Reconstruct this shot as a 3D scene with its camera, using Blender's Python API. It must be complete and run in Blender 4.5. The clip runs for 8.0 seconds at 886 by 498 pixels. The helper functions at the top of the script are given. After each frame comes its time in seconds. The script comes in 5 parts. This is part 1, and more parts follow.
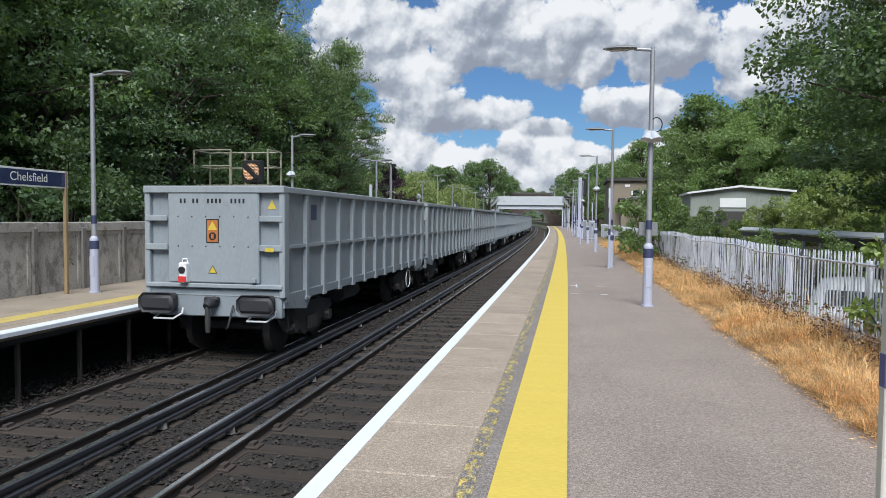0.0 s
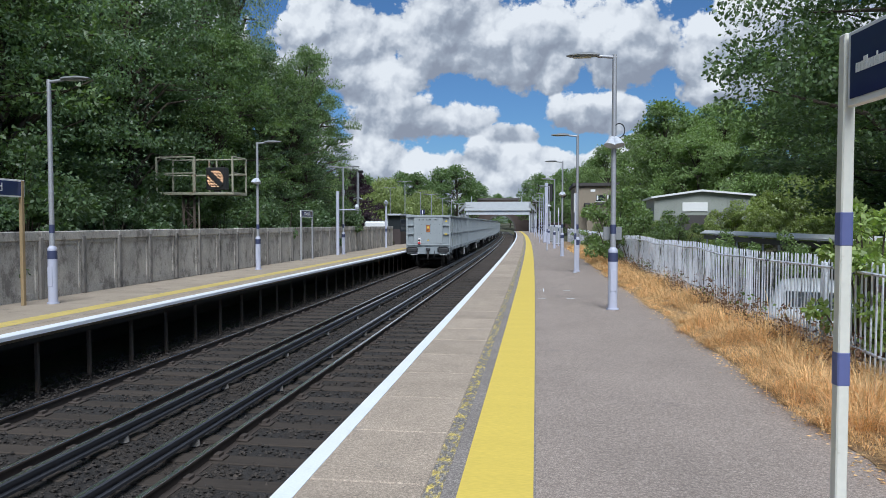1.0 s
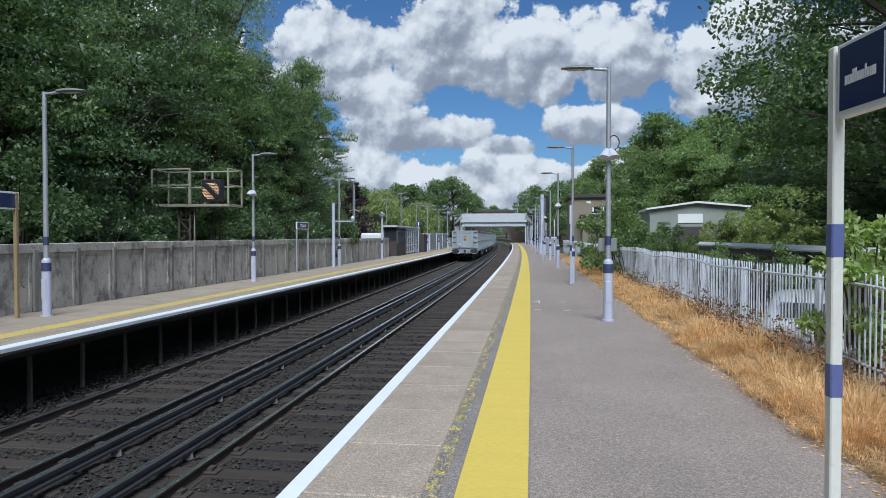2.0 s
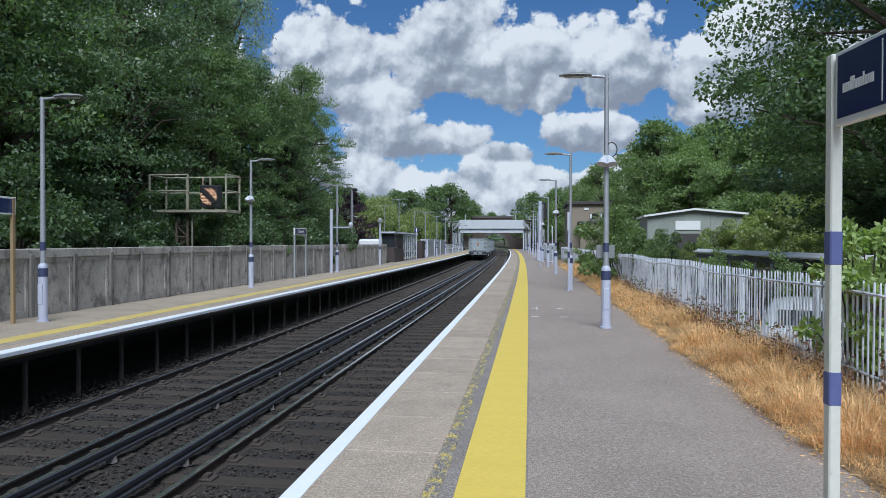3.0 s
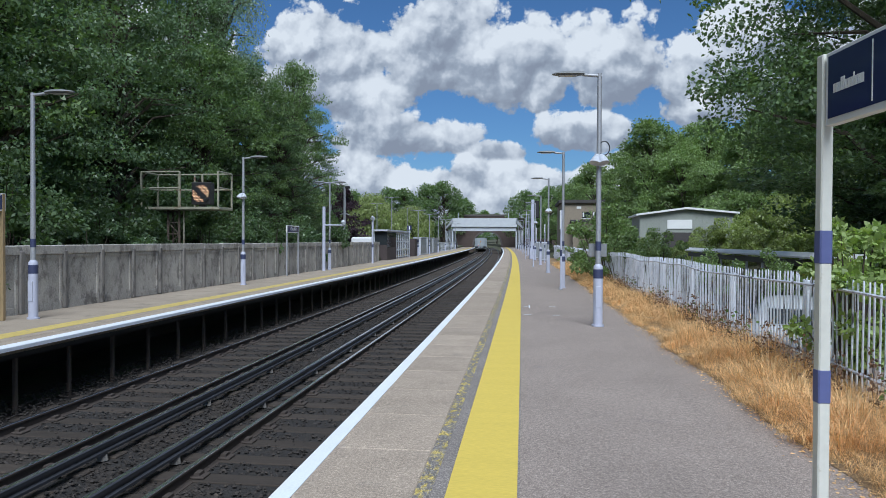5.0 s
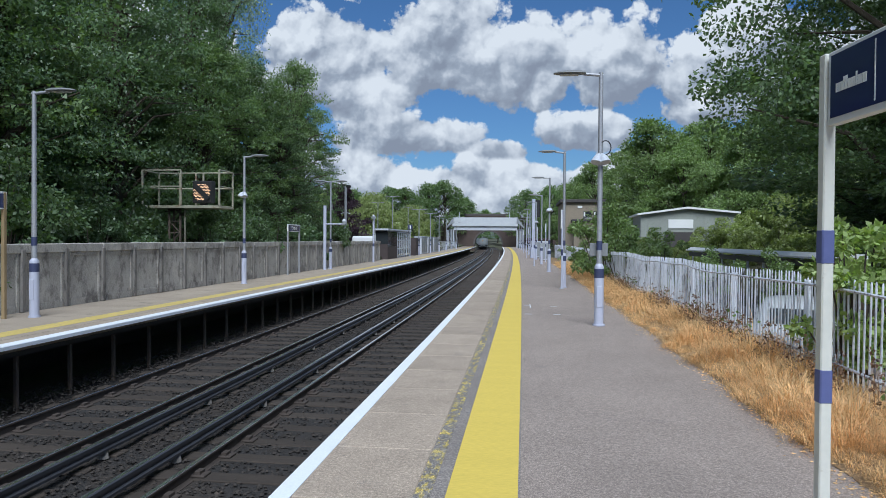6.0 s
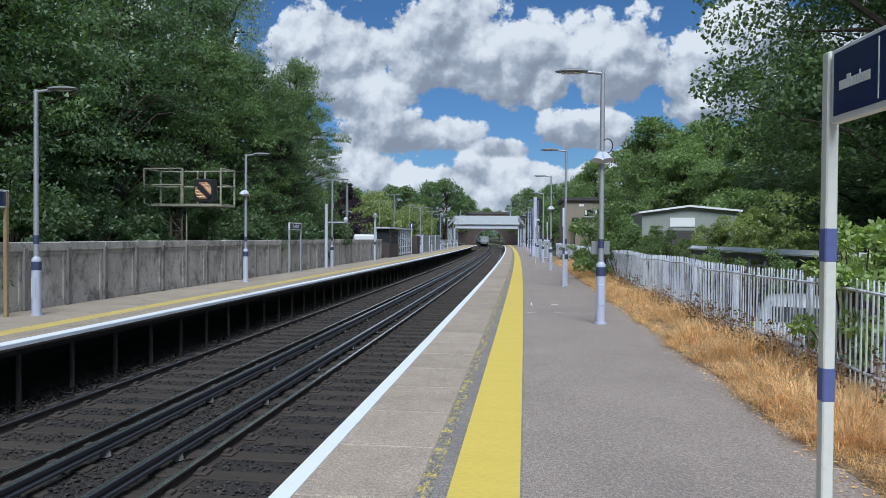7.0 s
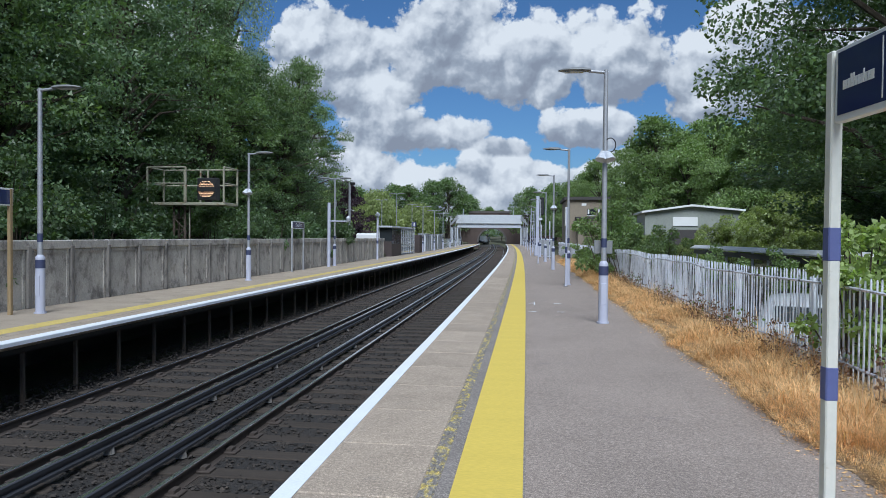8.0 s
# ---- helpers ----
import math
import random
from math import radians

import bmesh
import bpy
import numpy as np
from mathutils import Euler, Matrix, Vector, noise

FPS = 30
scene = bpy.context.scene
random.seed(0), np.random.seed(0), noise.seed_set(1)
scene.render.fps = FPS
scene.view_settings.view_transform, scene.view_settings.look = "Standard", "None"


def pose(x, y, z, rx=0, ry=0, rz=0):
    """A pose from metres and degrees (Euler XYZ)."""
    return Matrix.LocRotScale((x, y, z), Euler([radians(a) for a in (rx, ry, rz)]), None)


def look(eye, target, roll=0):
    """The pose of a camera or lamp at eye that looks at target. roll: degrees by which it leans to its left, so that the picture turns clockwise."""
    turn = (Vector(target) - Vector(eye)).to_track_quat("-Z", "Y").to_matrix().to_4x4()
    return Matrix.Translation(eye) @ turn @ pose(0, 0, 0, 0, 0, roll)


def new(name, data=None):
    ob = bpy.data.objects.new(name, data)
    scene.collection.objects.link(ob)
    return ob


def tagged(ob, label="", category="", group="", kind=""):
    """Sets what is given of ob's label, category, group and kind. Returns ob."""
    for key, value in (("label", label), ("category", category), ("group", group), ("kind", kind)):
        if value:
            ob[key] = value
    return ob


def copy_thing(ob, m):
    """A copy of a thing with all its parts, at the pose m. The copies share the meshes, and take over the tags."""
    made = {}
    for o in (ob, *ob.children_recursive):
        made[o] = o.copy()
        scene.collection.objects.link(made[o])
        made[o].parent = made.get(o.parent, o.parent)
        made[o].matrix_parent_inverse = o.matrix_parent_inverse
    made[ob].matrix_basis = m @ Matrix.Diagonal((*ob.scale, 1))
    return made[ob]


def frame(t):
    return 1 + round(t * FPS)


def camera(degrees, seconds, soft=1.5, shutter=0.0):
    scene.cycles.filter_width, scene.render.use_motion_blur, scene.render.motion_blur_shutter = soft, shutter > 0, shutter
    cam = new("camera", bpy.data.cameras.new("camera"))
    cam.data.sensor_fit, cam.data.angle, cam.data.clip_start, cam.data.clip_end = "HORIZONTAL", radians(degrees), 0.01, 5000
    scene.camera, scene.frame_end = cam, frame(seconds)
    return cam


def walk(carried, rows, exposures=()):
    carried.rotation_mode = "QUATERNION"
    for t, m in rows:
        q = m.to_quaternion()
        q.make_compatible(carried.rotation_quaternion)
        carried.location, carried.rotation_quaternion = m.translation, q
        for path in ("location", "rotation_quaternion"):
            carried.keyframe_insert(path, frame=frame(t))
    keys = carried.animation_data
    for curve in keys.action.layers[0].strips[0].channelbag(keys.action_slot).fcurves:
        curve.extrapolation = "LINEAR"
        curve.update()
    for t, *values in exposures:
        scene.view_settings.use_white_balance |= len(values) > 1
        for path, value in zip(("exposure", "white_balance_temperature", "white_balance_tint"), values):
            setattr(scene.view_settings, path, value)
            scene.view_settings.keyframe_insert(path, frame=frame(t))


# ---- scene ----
cam = camera(66.3, 8.0, 0.6)
PATH = [
    (0, (-0.029, -0.003, 1.596), (-0.39, 1.962, 1.505), 0.5),
    (0.5, (-0.019, -0.006, 1.598), (-0.319, 1.969, 1.515), 0.3),
    (1, (-0.006, -0.008, 1.597), (-0.275, 1.973, 1.524), -0.0),
    (1.5, (0.009, -0.01, 1.598), (-0.251, 1.972, 1.542), -0.1),
    (3, (0.011, 0.007, 1.599), (-0.241, 1.991, 1.579), 0.1),
    (3.5, (0.009, 0.004, 1.596), (-0.234, 1.989, 1.576), 0.1),
    (4, (0.018, 0.005, 1.596), (-0.219, 1.99, 1.573), 0.1),
    (4.5, (0.014, 0.003, 1.598), (-0.218, 1.989, 1.573), 0.2),
    (6, (0.008, 0.005, 1.597), (-0.225, 1.991, 1.569), 0.4),
    (6.5, (0.004, 0.007, 1.596), (-0.231, 1.993, 1.565), 0.4),
    (7, (0.003, 0.005, 1.596), (-0.234, 1.991, 1.563), 0.4),
    (7.5, (0.001, 0.002, 1.594), (-0.239, 1.987, 1.559), 0.5),
    (8, (-0.002, -0.004, 1.594), (-0.246, 1.981, 1.558), 0.5),
]
EXPOSURES = [(0, 0.42, 6200, 9), (0.5, 0.36, 6050, 8), (1, 0.3, 5900, 8), (1.5, 0.25, 5820, 7), (3, 0.2, 5700, 7), (8, 0.2, 5700, 7)]
walk(cam, [(t, look(eye, target, roll)) for t, eye, target, roll in PATH], EXPOSURES)

# ---- light ----
SUN_EL, SUN_AZ = 50, 170
sun = new("sun", bpy.data.lights.new("sun", "SUN"))
sun.data.energy, sun.data.angle, sun.data.color = 3.4, radians(34), (1.0, 0.985, 0.955)
sun.rotation_euler = (radians(90 - SUN_EL), 0, radians(180 - SUN_AZ))


def node(tree, kind, **inputs):
    n = tree.nodes.new(kind)
    for key, value in inputs.items():
        n.inputs[key.replace("_", " ")].default_value = value
    return n


def maths(tree, op, a, b=None, clamp=False):
    n = tree.nodes.new("ShaderNodeMath")
    n.operation, n.use_clamp = op, clamp
    for i, v in enumerate((a, b)):
        if v is None:
            continue
        if isinstance(v, (int, float)):
            n.inputs[i].default_value = v
        else:
            tree.links.new(v, n.inputs[i])
    return n.outputs[0]


def ramp(tree, value, stops):
    n = tree.nodes.new("ShaderNodeValToRGB")
    while len(n.color_ramp.elements) < len(stops):
        n.color_ramp.elements.new(0.5)
    for e, (p, c) in zip(n.color_ramp.elements, stops):
        e.position, e.color = p, (*c, 1) if len(c) == 3 else c
    tree.links.new(value, n.inputs[0])
    return n.outputs[0]


def mix(tree, fac, a, b, kind="MIX"):
    n = tree.nodes.new("ShaderNodeMix")
    n.data_type, n.blend_type = "RGBA", kind
    for i, v in ((0, fac), (6, a), (7, b)):
        if isinstance(v, (int, float)):
            n.inputs[i].default_value = v
        elif isinstance(v, tuple):
            n.inputs[i].default_value = (*v, 1)
        else:
            tree.links.new(v, n.inputs[i])
    return n.outputs[2]


# cumulus heaps in the north sky: place along the horizon, height, half width, half height
CUMULUS = [
    (-0.305, 0.275, 0.107, 0.085), (-0.239, 0.205, 0.060, 0.050), (-0.108, 0.300, 0.079, 0.090), (-0.145, 0.242, 0.060, 0.050), (-0.004, 0.250, 0.110, 0.062), (0.136, 0.250, 0.074, 0.072),
    (-0.184, 0.220, 0.030, 0.012), (-0.196, 0.151, 0.112, 0.037), (-0.262, 0.100, 0.080, 0.036), (0.090, 0.152, 0.068, 0.033), (-0.032, 0.129, 0.040, 0.018), (-0.044, 0.090, 0.082, 0.034),
    (-0.178, 0.071, 0.125, 0.030), (0.075, 0.075, 0.120, 0.030), (0.250, 0.215, 0.060, 0.070), (-0.043, 0.029, 0.300, 0.034), (0.190, 0.110, 0.070, 0.030),
    (-0.10, 0.056, 0.28, 0.036), (0.13, 0.050, 0.20, 0.034), (0.34, 0.25, 0.09, 0.10), (-0.45, 0.22, 0.08, 0.08), (-0.6, 0.28, 0.12, 0.08), (0.52, 0.25, 0.12, 0.08),
]


def build_world():
    world = bpy.data.worlds.new("sky")
    scene.world = world
    world.use_nodes = True
    t = world.node_tree
    t.nodes.clear()
    link = t.links.new
    sky = t.nodes.new("ShaderNodeTexSky")
    sky.sky_type, sky.sun_disc = "NISHITA", False
    sky.sun_elevation, sky.sun_rotation = radians(SUN_EL), radians(SUN_AZ)
    sky.air_density, sky.dust_density, sky.ozone_density = 1.0, 0.6, 1.6
    coord = t.nodes.new("ShaderNodeTexCoord")
    split = t.nodes.new("ShaderNodeSeparateXYZ")
    link(coord.outputs["Generated"], split.inputs[0])
    x, y, z = split.outputs
    front = maths(t, "MAXIMUM", y, 0.08)
    u, v = maths(t, "DIVIDE", x, front), maths(t, "DIVIDE", z, front)
    flat = t.nodes.new("ShaderNodeCombineXYZ")
    link(u, flat.inputs[0]), link(v, flat.inputs[1])

    def shifted(vec, by):
        n = t.nodes.new("ShaderNodeVectorMath")
        n.operation = "ADD"
        n.inputs[1].default_value = by
        link(vec, n.inputs[0])
        return n.outputs[0]

    def fractal(scale, detail, rough, vec, offset=0.0):
        n = node(t, "ShaderNodeTexNoise", Scale=scale, Detail=detail, Roughness=rough)
        link(shifted(vec, (offset, offset * 1.7, 0.3)), n.inputs["Vector"])
        return n.outputs[0]

    def billows(vec):
        """Rounded puffs at several sizes: high on each puff, low in the creases."""
        warp = node(t, "ShaderNodeTexNoise", Scale=14.0, Detail=4.0, Roughness=0.6)
        link(vec, warp.inputs["Vector"])
        push = t.nodes.new("ShaderNodeVectorMath")
        push.operation = "MULTIPLY_ADD"
        push.inputs[1].default_value = (0.045, 0.045, 0)
        link(warp.outputs["Color"], push.inputs[0]), link(vec, push.inputs[2])
        total = None
        for scale, weight in ((11.0, 0.55), (26.0, 0.26), (60.0, 0.10), (140.0, 0.04)):
            cell = node(t, "ShaderNodeTexVoronoi", Scale=scale)
            cell.feature, cell.voronoi_dimensions = "SMOOTH_F1", "2D"
            cell.inputs["Smoothness"].default_value = 0.55
            link(push.outputs[0], cell.inputs["Vector"])
            one = maths(t, "MULTIPLY", maths(t, "SUBTRACT", 0.5, cell.outputs["Distance"]), weight)
            total = one if total is None else maths(t, "ADD", total, one)
        return total

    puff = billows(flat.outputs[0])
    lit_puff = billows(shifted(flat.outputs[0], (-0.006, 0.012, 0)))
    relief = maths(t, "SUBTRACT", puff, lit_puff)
    wisp = fractal(9, 9, 0.62, flat.outputs[0], 1.2)
    body = total = lift = None
    for cu, cv, ru, rv in CUMULUS:
        du = maths(t, "DIVIDE", maths(t, "SUBTRACT", u, cu), ru)
        dv = maths(t, "DIVIDE", maths(t, "SUBTRACT", v, cv), rv)
        low = maths(t, "MINIMUM", dv, 0.0)
        rad = maths(t, "SQRT", maths(t, "ADD", maths(t, "ADD", maths(t, "MULTIPLY", du, du), maths(t, "MULTIPLY", dv, dv)), maths(t, "MULTIPLY", maths(t, "MULTIPLY", low, low), 0.9)))
        heap = maths(t, "SUBTRACT", 1.0, rad)
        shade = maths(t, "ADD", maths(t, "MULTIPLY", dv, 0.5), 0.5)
        weight = maths(t, "POWER", maths(t, "MAXIMUM", maths(t, "ADD", heap, 0.55), 0.001), 4.0)
        body = heap if body is None else maths(t, "MAXIMUM", body, heap)
        total = weight if total is None else maths(t, "ADD", total, weight)
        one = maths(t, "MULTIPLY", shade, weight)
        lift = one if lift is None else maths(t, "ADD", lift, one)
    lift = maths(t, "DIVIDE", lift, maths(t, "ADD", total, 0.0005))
    density = maths(t, "ADD", body, maths(t, "MULTIPLY", puff, 1.5))
    density = maths(t, "ADD", density, maths(t, "MULTIPLY", maths(t, "SUBTRACT", wisp, 0.5), 1.3))
    fray = fractal(34, 8, 0.66, flat.outputs[0], 2.2)
    density = maths(t, "ADD", density, maths(t, "MULTIPLY", maths(t, "SUBTRACT", fray, 0.5), 0.9))
    # the rest of the sky: broken cloud
    whole = fractal(2.2, 7, 0.58, coord.outputs["Generated"], 5.0)
    rest = maths(t, "MULTIPLY", maths(t, "SUBTRACT", whole, 0.46), 7.0)
    ahead = maths(t, "MULTIPLY", maths(t, "SUBTRACT", y, 0.55), 6.0, True)
    high = maths(t, "MULTIPLY", maths(t, "SUBTRACT", 0.52, v), 8.0, True)
    ahead = maths(t, "MULTIPLY", ahead, high)
    density = maths(t, "ADD", maths(t, "MULTIPLY", density, ahead), maths(t, "MULTIPLY", rest, maths(t, "SUBTRACT", 1.0, ahead)))
    cover = maths(t, "MULTIPLY", maths(t, "ADD", density, 0.05), 6.5, True)
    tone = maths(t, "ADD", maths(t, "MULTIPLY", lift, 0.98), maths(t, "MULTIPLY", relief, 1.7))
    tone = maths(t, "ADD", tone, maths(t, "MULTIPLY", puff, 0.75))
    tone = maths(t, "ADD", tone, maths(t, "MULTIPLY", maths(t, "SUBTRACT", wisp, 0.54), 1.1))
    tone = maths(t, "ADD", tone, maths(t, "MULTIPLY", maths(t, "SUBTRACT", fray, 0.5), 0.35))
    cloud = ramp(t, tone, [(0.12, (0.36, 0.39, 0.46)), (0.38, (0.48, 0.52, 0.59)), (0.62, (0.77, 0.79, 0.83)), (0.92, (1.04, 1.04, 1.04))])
    blue = t.nodes.new("ShaderNodeVectorMath")
    blue.operation = "MULTIPLY"
    blue.inputs[1].default_value = SKY_BLUE
    link(sky.outputs[0], blue.inputs[0])
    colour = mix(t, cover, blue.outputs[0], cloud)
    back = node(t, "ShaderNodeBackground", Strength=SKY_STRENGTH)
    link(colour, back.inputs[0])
    out = t.nodes.new("ShaderNodeOutputWorld")
    link(back.outputs[0], out.inputs[0])


SKY_BLUE, SKY_STRENGTH = (0.060, 0.083, 0.108), 0.64
build_world()


# ---- materials ----
def surface(name, base, rough=0.8, metal=0.0, vary=0.3, scale=1.5, grain=40.0, grain_vary=0.25, bump=0.15, depth=0.01,
            tint=None, tint_at=0.6, tint_scale=3.0, coords="pos", spread=0.0, island=0.0, stretch=(1, 1, 1), spec=0.5, through_light=None, coat=0.0, speck=0.0, speck_scale=120.0):
    m = bpy.data.materials.new(name)
    m.use_nodes = True
    t = m.node_tree
    link = t.links.new
    b = t.nodes["Principled BSDF"]
    b.inputs["Roughness"].default_value, b.inputs["Metallic"].default_value = rough, metal
    b.inputs["Specular IOR Level"].default_value = spec
    b.inputs["Coat Weight"].default_value = coat
    if coords == "pos":
        vec = t.nodes.new("ShaderNodeNewGeometry").outputs["Position"]
    else:
        vec = t.nodes.new("ShaderNodeTexCoord").outputs["Object"]
    mapping = t.nodes.new("ShaderNodeMapping")
    mapping.inputs["Scale"].default_value = stretch
    link(vec, mapping.inputs[0])
    big = node(t, "ShaderNodeTexNoise", Scale=scale, Detail=5.0, Roughness=0.6)
    small = node(t, "ShaderNodeTexNoise", Scale=grain, Detail=3.0, Roughness=0.6)
    link(mapping.outputs[0], big.inputs["Vector"]), link(mapping.outputs[0], small.inputs["Vector"])
    f = maths(t, "ADD", maths(t, "MULTIPLY", maths(t, "SUBTRACT", big.outputs[0], 0.5), 2.4 * vary), 1.0)
    f = maths(t, "ADD", f, maths(t, "MULTIPLY", maths(t, "SUBTRACT", small.outputs[0], 0.5), 2.4 * grain_vary))
    if speck:
        cell = node(t, "ShaderNodeTexVoronoi", Scale=speck_scale)
        link(mapping.outputs[0], cell.inputs["Vector"])
        chip = t.nodes.new("ShaderNodeSeparateColor")
        link(cell.outputs["Color"], chip.inputs[0])
        f = maths(t, "MULTIPLY", f, maths(t, "ADD", maths(t, "MULTIPLY", maths(t, "POWER", chip.outputs[0], 2.0), 2.4 * speck), 1 - 0.8 * speck))
    if spread:
        info = t.nodes.new("ShaderNodeObjectInfo")
        f = maths(t, "MULTIPLY", f, maths(t, "ADD", maths(t, "MULTIPLY", info.outputs["Random"], spread), 1 - spread / 2))
    col = base
    if tint:
        stain = node(t, "ShaderNodeTexNoise", Scale=tint_scale, Detail=6.0, Roughness=0.7)
        link(mapping.outputs[0], stain.inputs["Vector"])
        where = maths(t, "MULTIPLY", maths(t, "SUBTRACT", stain.outputs[0], tint_at), 9.0, True)
        col = mix(t, where, base, tint)
    if island:
        geo = t.nodes.new("ShaderNodeNewGeometry")
        f = maths(t, "MULTIPLY", f, maths(t, "ADD", maths(t, "MULTIPLY", geo.outputs["Random Per Island"], island), 1 - island / 2))
    grey = t.nodes.new("ShaderNodeCombineColor")
    for i in range(3):
        link(f, grey.inputs[i])
    final = mix(t, 1.0, col, grey.outputs[0], "MULTIPLY")
    link(final, b.inputs["Base Color"])
    if bump:
        n = node(t, "ShaderNodeBump", Strength=bump, Distance=depth)
        link(small.outputs[0], n.inputs["Height"])
        link(n.outputs[0], b.inputs["Normal"])
    if through_light:
        trans = t.nodes.new("ShaderNodeBsdfTranslucent")
        link(mix(t, 1.0, final, through_light, "MULTIPLY"), trans.inputs[0])
        add = t.nodes.new("ShaderNodeAddShader")
        link(b.outputs[0], add.inputs[0]), link(trans.outputs[0], add.inputs[1])
        link(add.outputs[0], t.nodes["Material Output"].inputs[0])
    return m


def glowing(name, colour, strength):
    m = bpy.data.materials.new(name)
    m.use_nodes = True
    b = m.node_tree.nodes["Principled BSDF"]
    b.inputs["Base Color"].default_value = (*colour, 1)
    b.inputs["Emission Color"].default_value = (*colour, 1)
    b.inputs["Emission Strength"].default_value = strength
    return m


ASPHALT = surface("worn asphalt", (0.295, 0.246, 0.216), 0.9, vary=0.2, scale=0.8, grain=36, grain_vary=0.5, bump=0.6, depth=0.006, speck=0.34, speck_scale=165, tint=(0.235, 0.20, 0.185), tint_at=0.6, tint_scale=0.9)
COPING = surface("concrete coping", (0.352, 0.290, 0.232), 0.9, vary=0.25, scale=2.2, grain=40, grain_vary=0.5, bump=0.3, depth=0.004, spread=0.2, speck=0.30, speck_scale=165, tint=(0.27, 0.235, 0.20), tint_at=0.60, tint_scale=2.6)
WHITE_PAINT = surface("white line paint", (0.74, 0.78, 0.84), 0.7, vary=0.08, grain=60, grain_vary=0.12, bump=0.1, tint=(0.5, 0.5, 0.5), tint_at=0.68, tint_scale=9)
YELLOW_PAINT = surface("yellow line paint", (0.66, 0.505, 0.095), 0.75, vary=0.07, scale=2.5, grain=70, grain_vary=0.2, stretch=(0.25, 1.6, 1), bump=0.15, tint=(0.5, 0.42, 0.13), tint_at=0.66, tint_scale=8)
OLD_YELLOW = surface("worn yellow paint and lichen", (0.20, 0.185, 0.175), 0.9, grain=60, grain_vary=0.6, bump=0.5, tint=(0.52, 0.41, 0.11), tint_at=0.49, tint_scale=17, speck=0.4, stretch=(1, 0.45, 1))
DECK = surface("tan concrete deck", (0.34, 0.285, 0.225), 0.9, vary=0.3, scale=1.1, grain=40, grain_vary=0.3, bump=0.2, tint=(0.23, 0.20, 0.16), tint_at=0.55, tint_scale=1.5)
FADED_YELLOW = surface("faded yellow paint", (0.55, 0.43, 0.13), 0.8, vary=0.2, scale=2, grain=30, grain_vary=0.25, tint=(0.36, 0.30, 0.2), tint_at=0.55, tint_scale=5)
DEAD_WEED = surface("dead brown weeds", (0.16, 0.09, 0.05), 0.9, island=0.7, bump=0)
TAR = surface("dark joint tar", (0.235, 0.21, 0.195), 0.85, grain=60, grain_vary=0.5, speck=0.35, tint=(0.16, 0.15, 0.15), tint_at=0.56, tint_scale=6)
BALLAST = surface("dark ballast", (0.031, 0.028, 0.027), 0.95, vary=0.4, scale=1.2, grain=28, grain_vary=0.9, bump=1.0, depth=0.05, tint=(0.042, 0.033, 0.027), tint_at=0.48, tint_scale=0.8)
STONE = surface("ballast stones", (0.034, 0.029, 0.026), 0.9, island=1.3, grain=40, bump=0.2, tint=(0.062, 0.048, 0.038), tint_at=0.56, tint_scale=14)
SLEEPER = surface("old timber sleeper", (0.047, 0.037, 0.030), 0.9, vary=0.45, scale=4, grain=30, grain_vary=0.4, bump=0.5, depth=0.01, spread=0.35, stretch=(0.4, 3, 3))
RUST = surface("rusty rail web", (0.055, 0.043, 0.037), 0.85, vary=0.3, grain=50)
RAIL_TOP = surface("polished rail head", (0.9, 0.9, 0.9), 0.27, 1.0, vary=0.1, grain=20, bump=0.02)
CONDUCTOR = surface("black conductor rail", (0.075, 0.078, 0.09), 0.34, 0.4, vary=0.2, grain=40, bump=0.1)
CONCRETE = surface("weathered concrete panel", (0.40, 0.38, 0.35), 0.92, vary=0.5, scale=1.6, grain=30, grain_vary=0.4, bump=0.35, depth=0.006, tint=(0.22, 0.205, 0.19), tint_at=0.50, tint_scale=2.6, spread=0.22, stretch=(1.3, 1.3, 0.8))
CONCRETE_POST = surface("stained concrete post", (0.23, 0.215, 0.20), 0.92, vary=0.3, grain=45, bump=0.35, tint=(0.09, 0.085, 0.08), tint_at=0.52, spread=0.3, stretch=(1.6, 1.6, 0.5))
POST_PAINT = surface("pale lavender pole paint", (0.45, 0.47, 0.58), 0.5, vary=0.07, grain=30, grain_vary=0.06, bump=0.05, tint=(0.42, 0.42, 0.46), tint_at=0.66, tint_scale=5)
POLE_GREY = surface("galvanised grey pole", (0.36, 0.37, 0.40), 0.5, 0.35, vary=0.15, grain=30, bump=0.05)
NAVY = surface("navy band paint", (0.045, 0.055, 0.12), 0.5, vary=0.12, grain=30, grain_vary=0.08, bump=0.03)
BAND_BLUE = surface("faded blue band paint", (0.11, 0.13, 0.30), 0.5, vary=0.12, grain=30, grain_vary=0.08, bump=0.03)
OFF_WHITE = surface("off white post paint", (0.66, 0.66, 0.60), 0.5, vary=0.1, grain=25, grain_vary=0.07, bump=0.04, tint=(0.45, 0.42, 0.33), tint_at=0.63, tint_scale=7)
SIGN_NAVY = surface("glossy navy sign face", (0.028, 0.038, 0.12), 0.08, vary=0.1, grain=10, grain_vary=0.05, bump=0.0, coat=0.5)
SIGN_WHITE = surface("white sign enamel", (0.75, 0.76, 0.76), 0.4, vary=0.06, grain=20, grain_vary=0.04, bump=0.02)
LAMP_HEAD = surface("grey lantern housing", (0.22, 0.23, 0.24), 0.5, 0.2, vary=0.1, grain=30, bump=0.03)
LENS = surface("lantern lens", (0.5, 0.5, 0.48), 0.3, vary=0.05, bump=0)
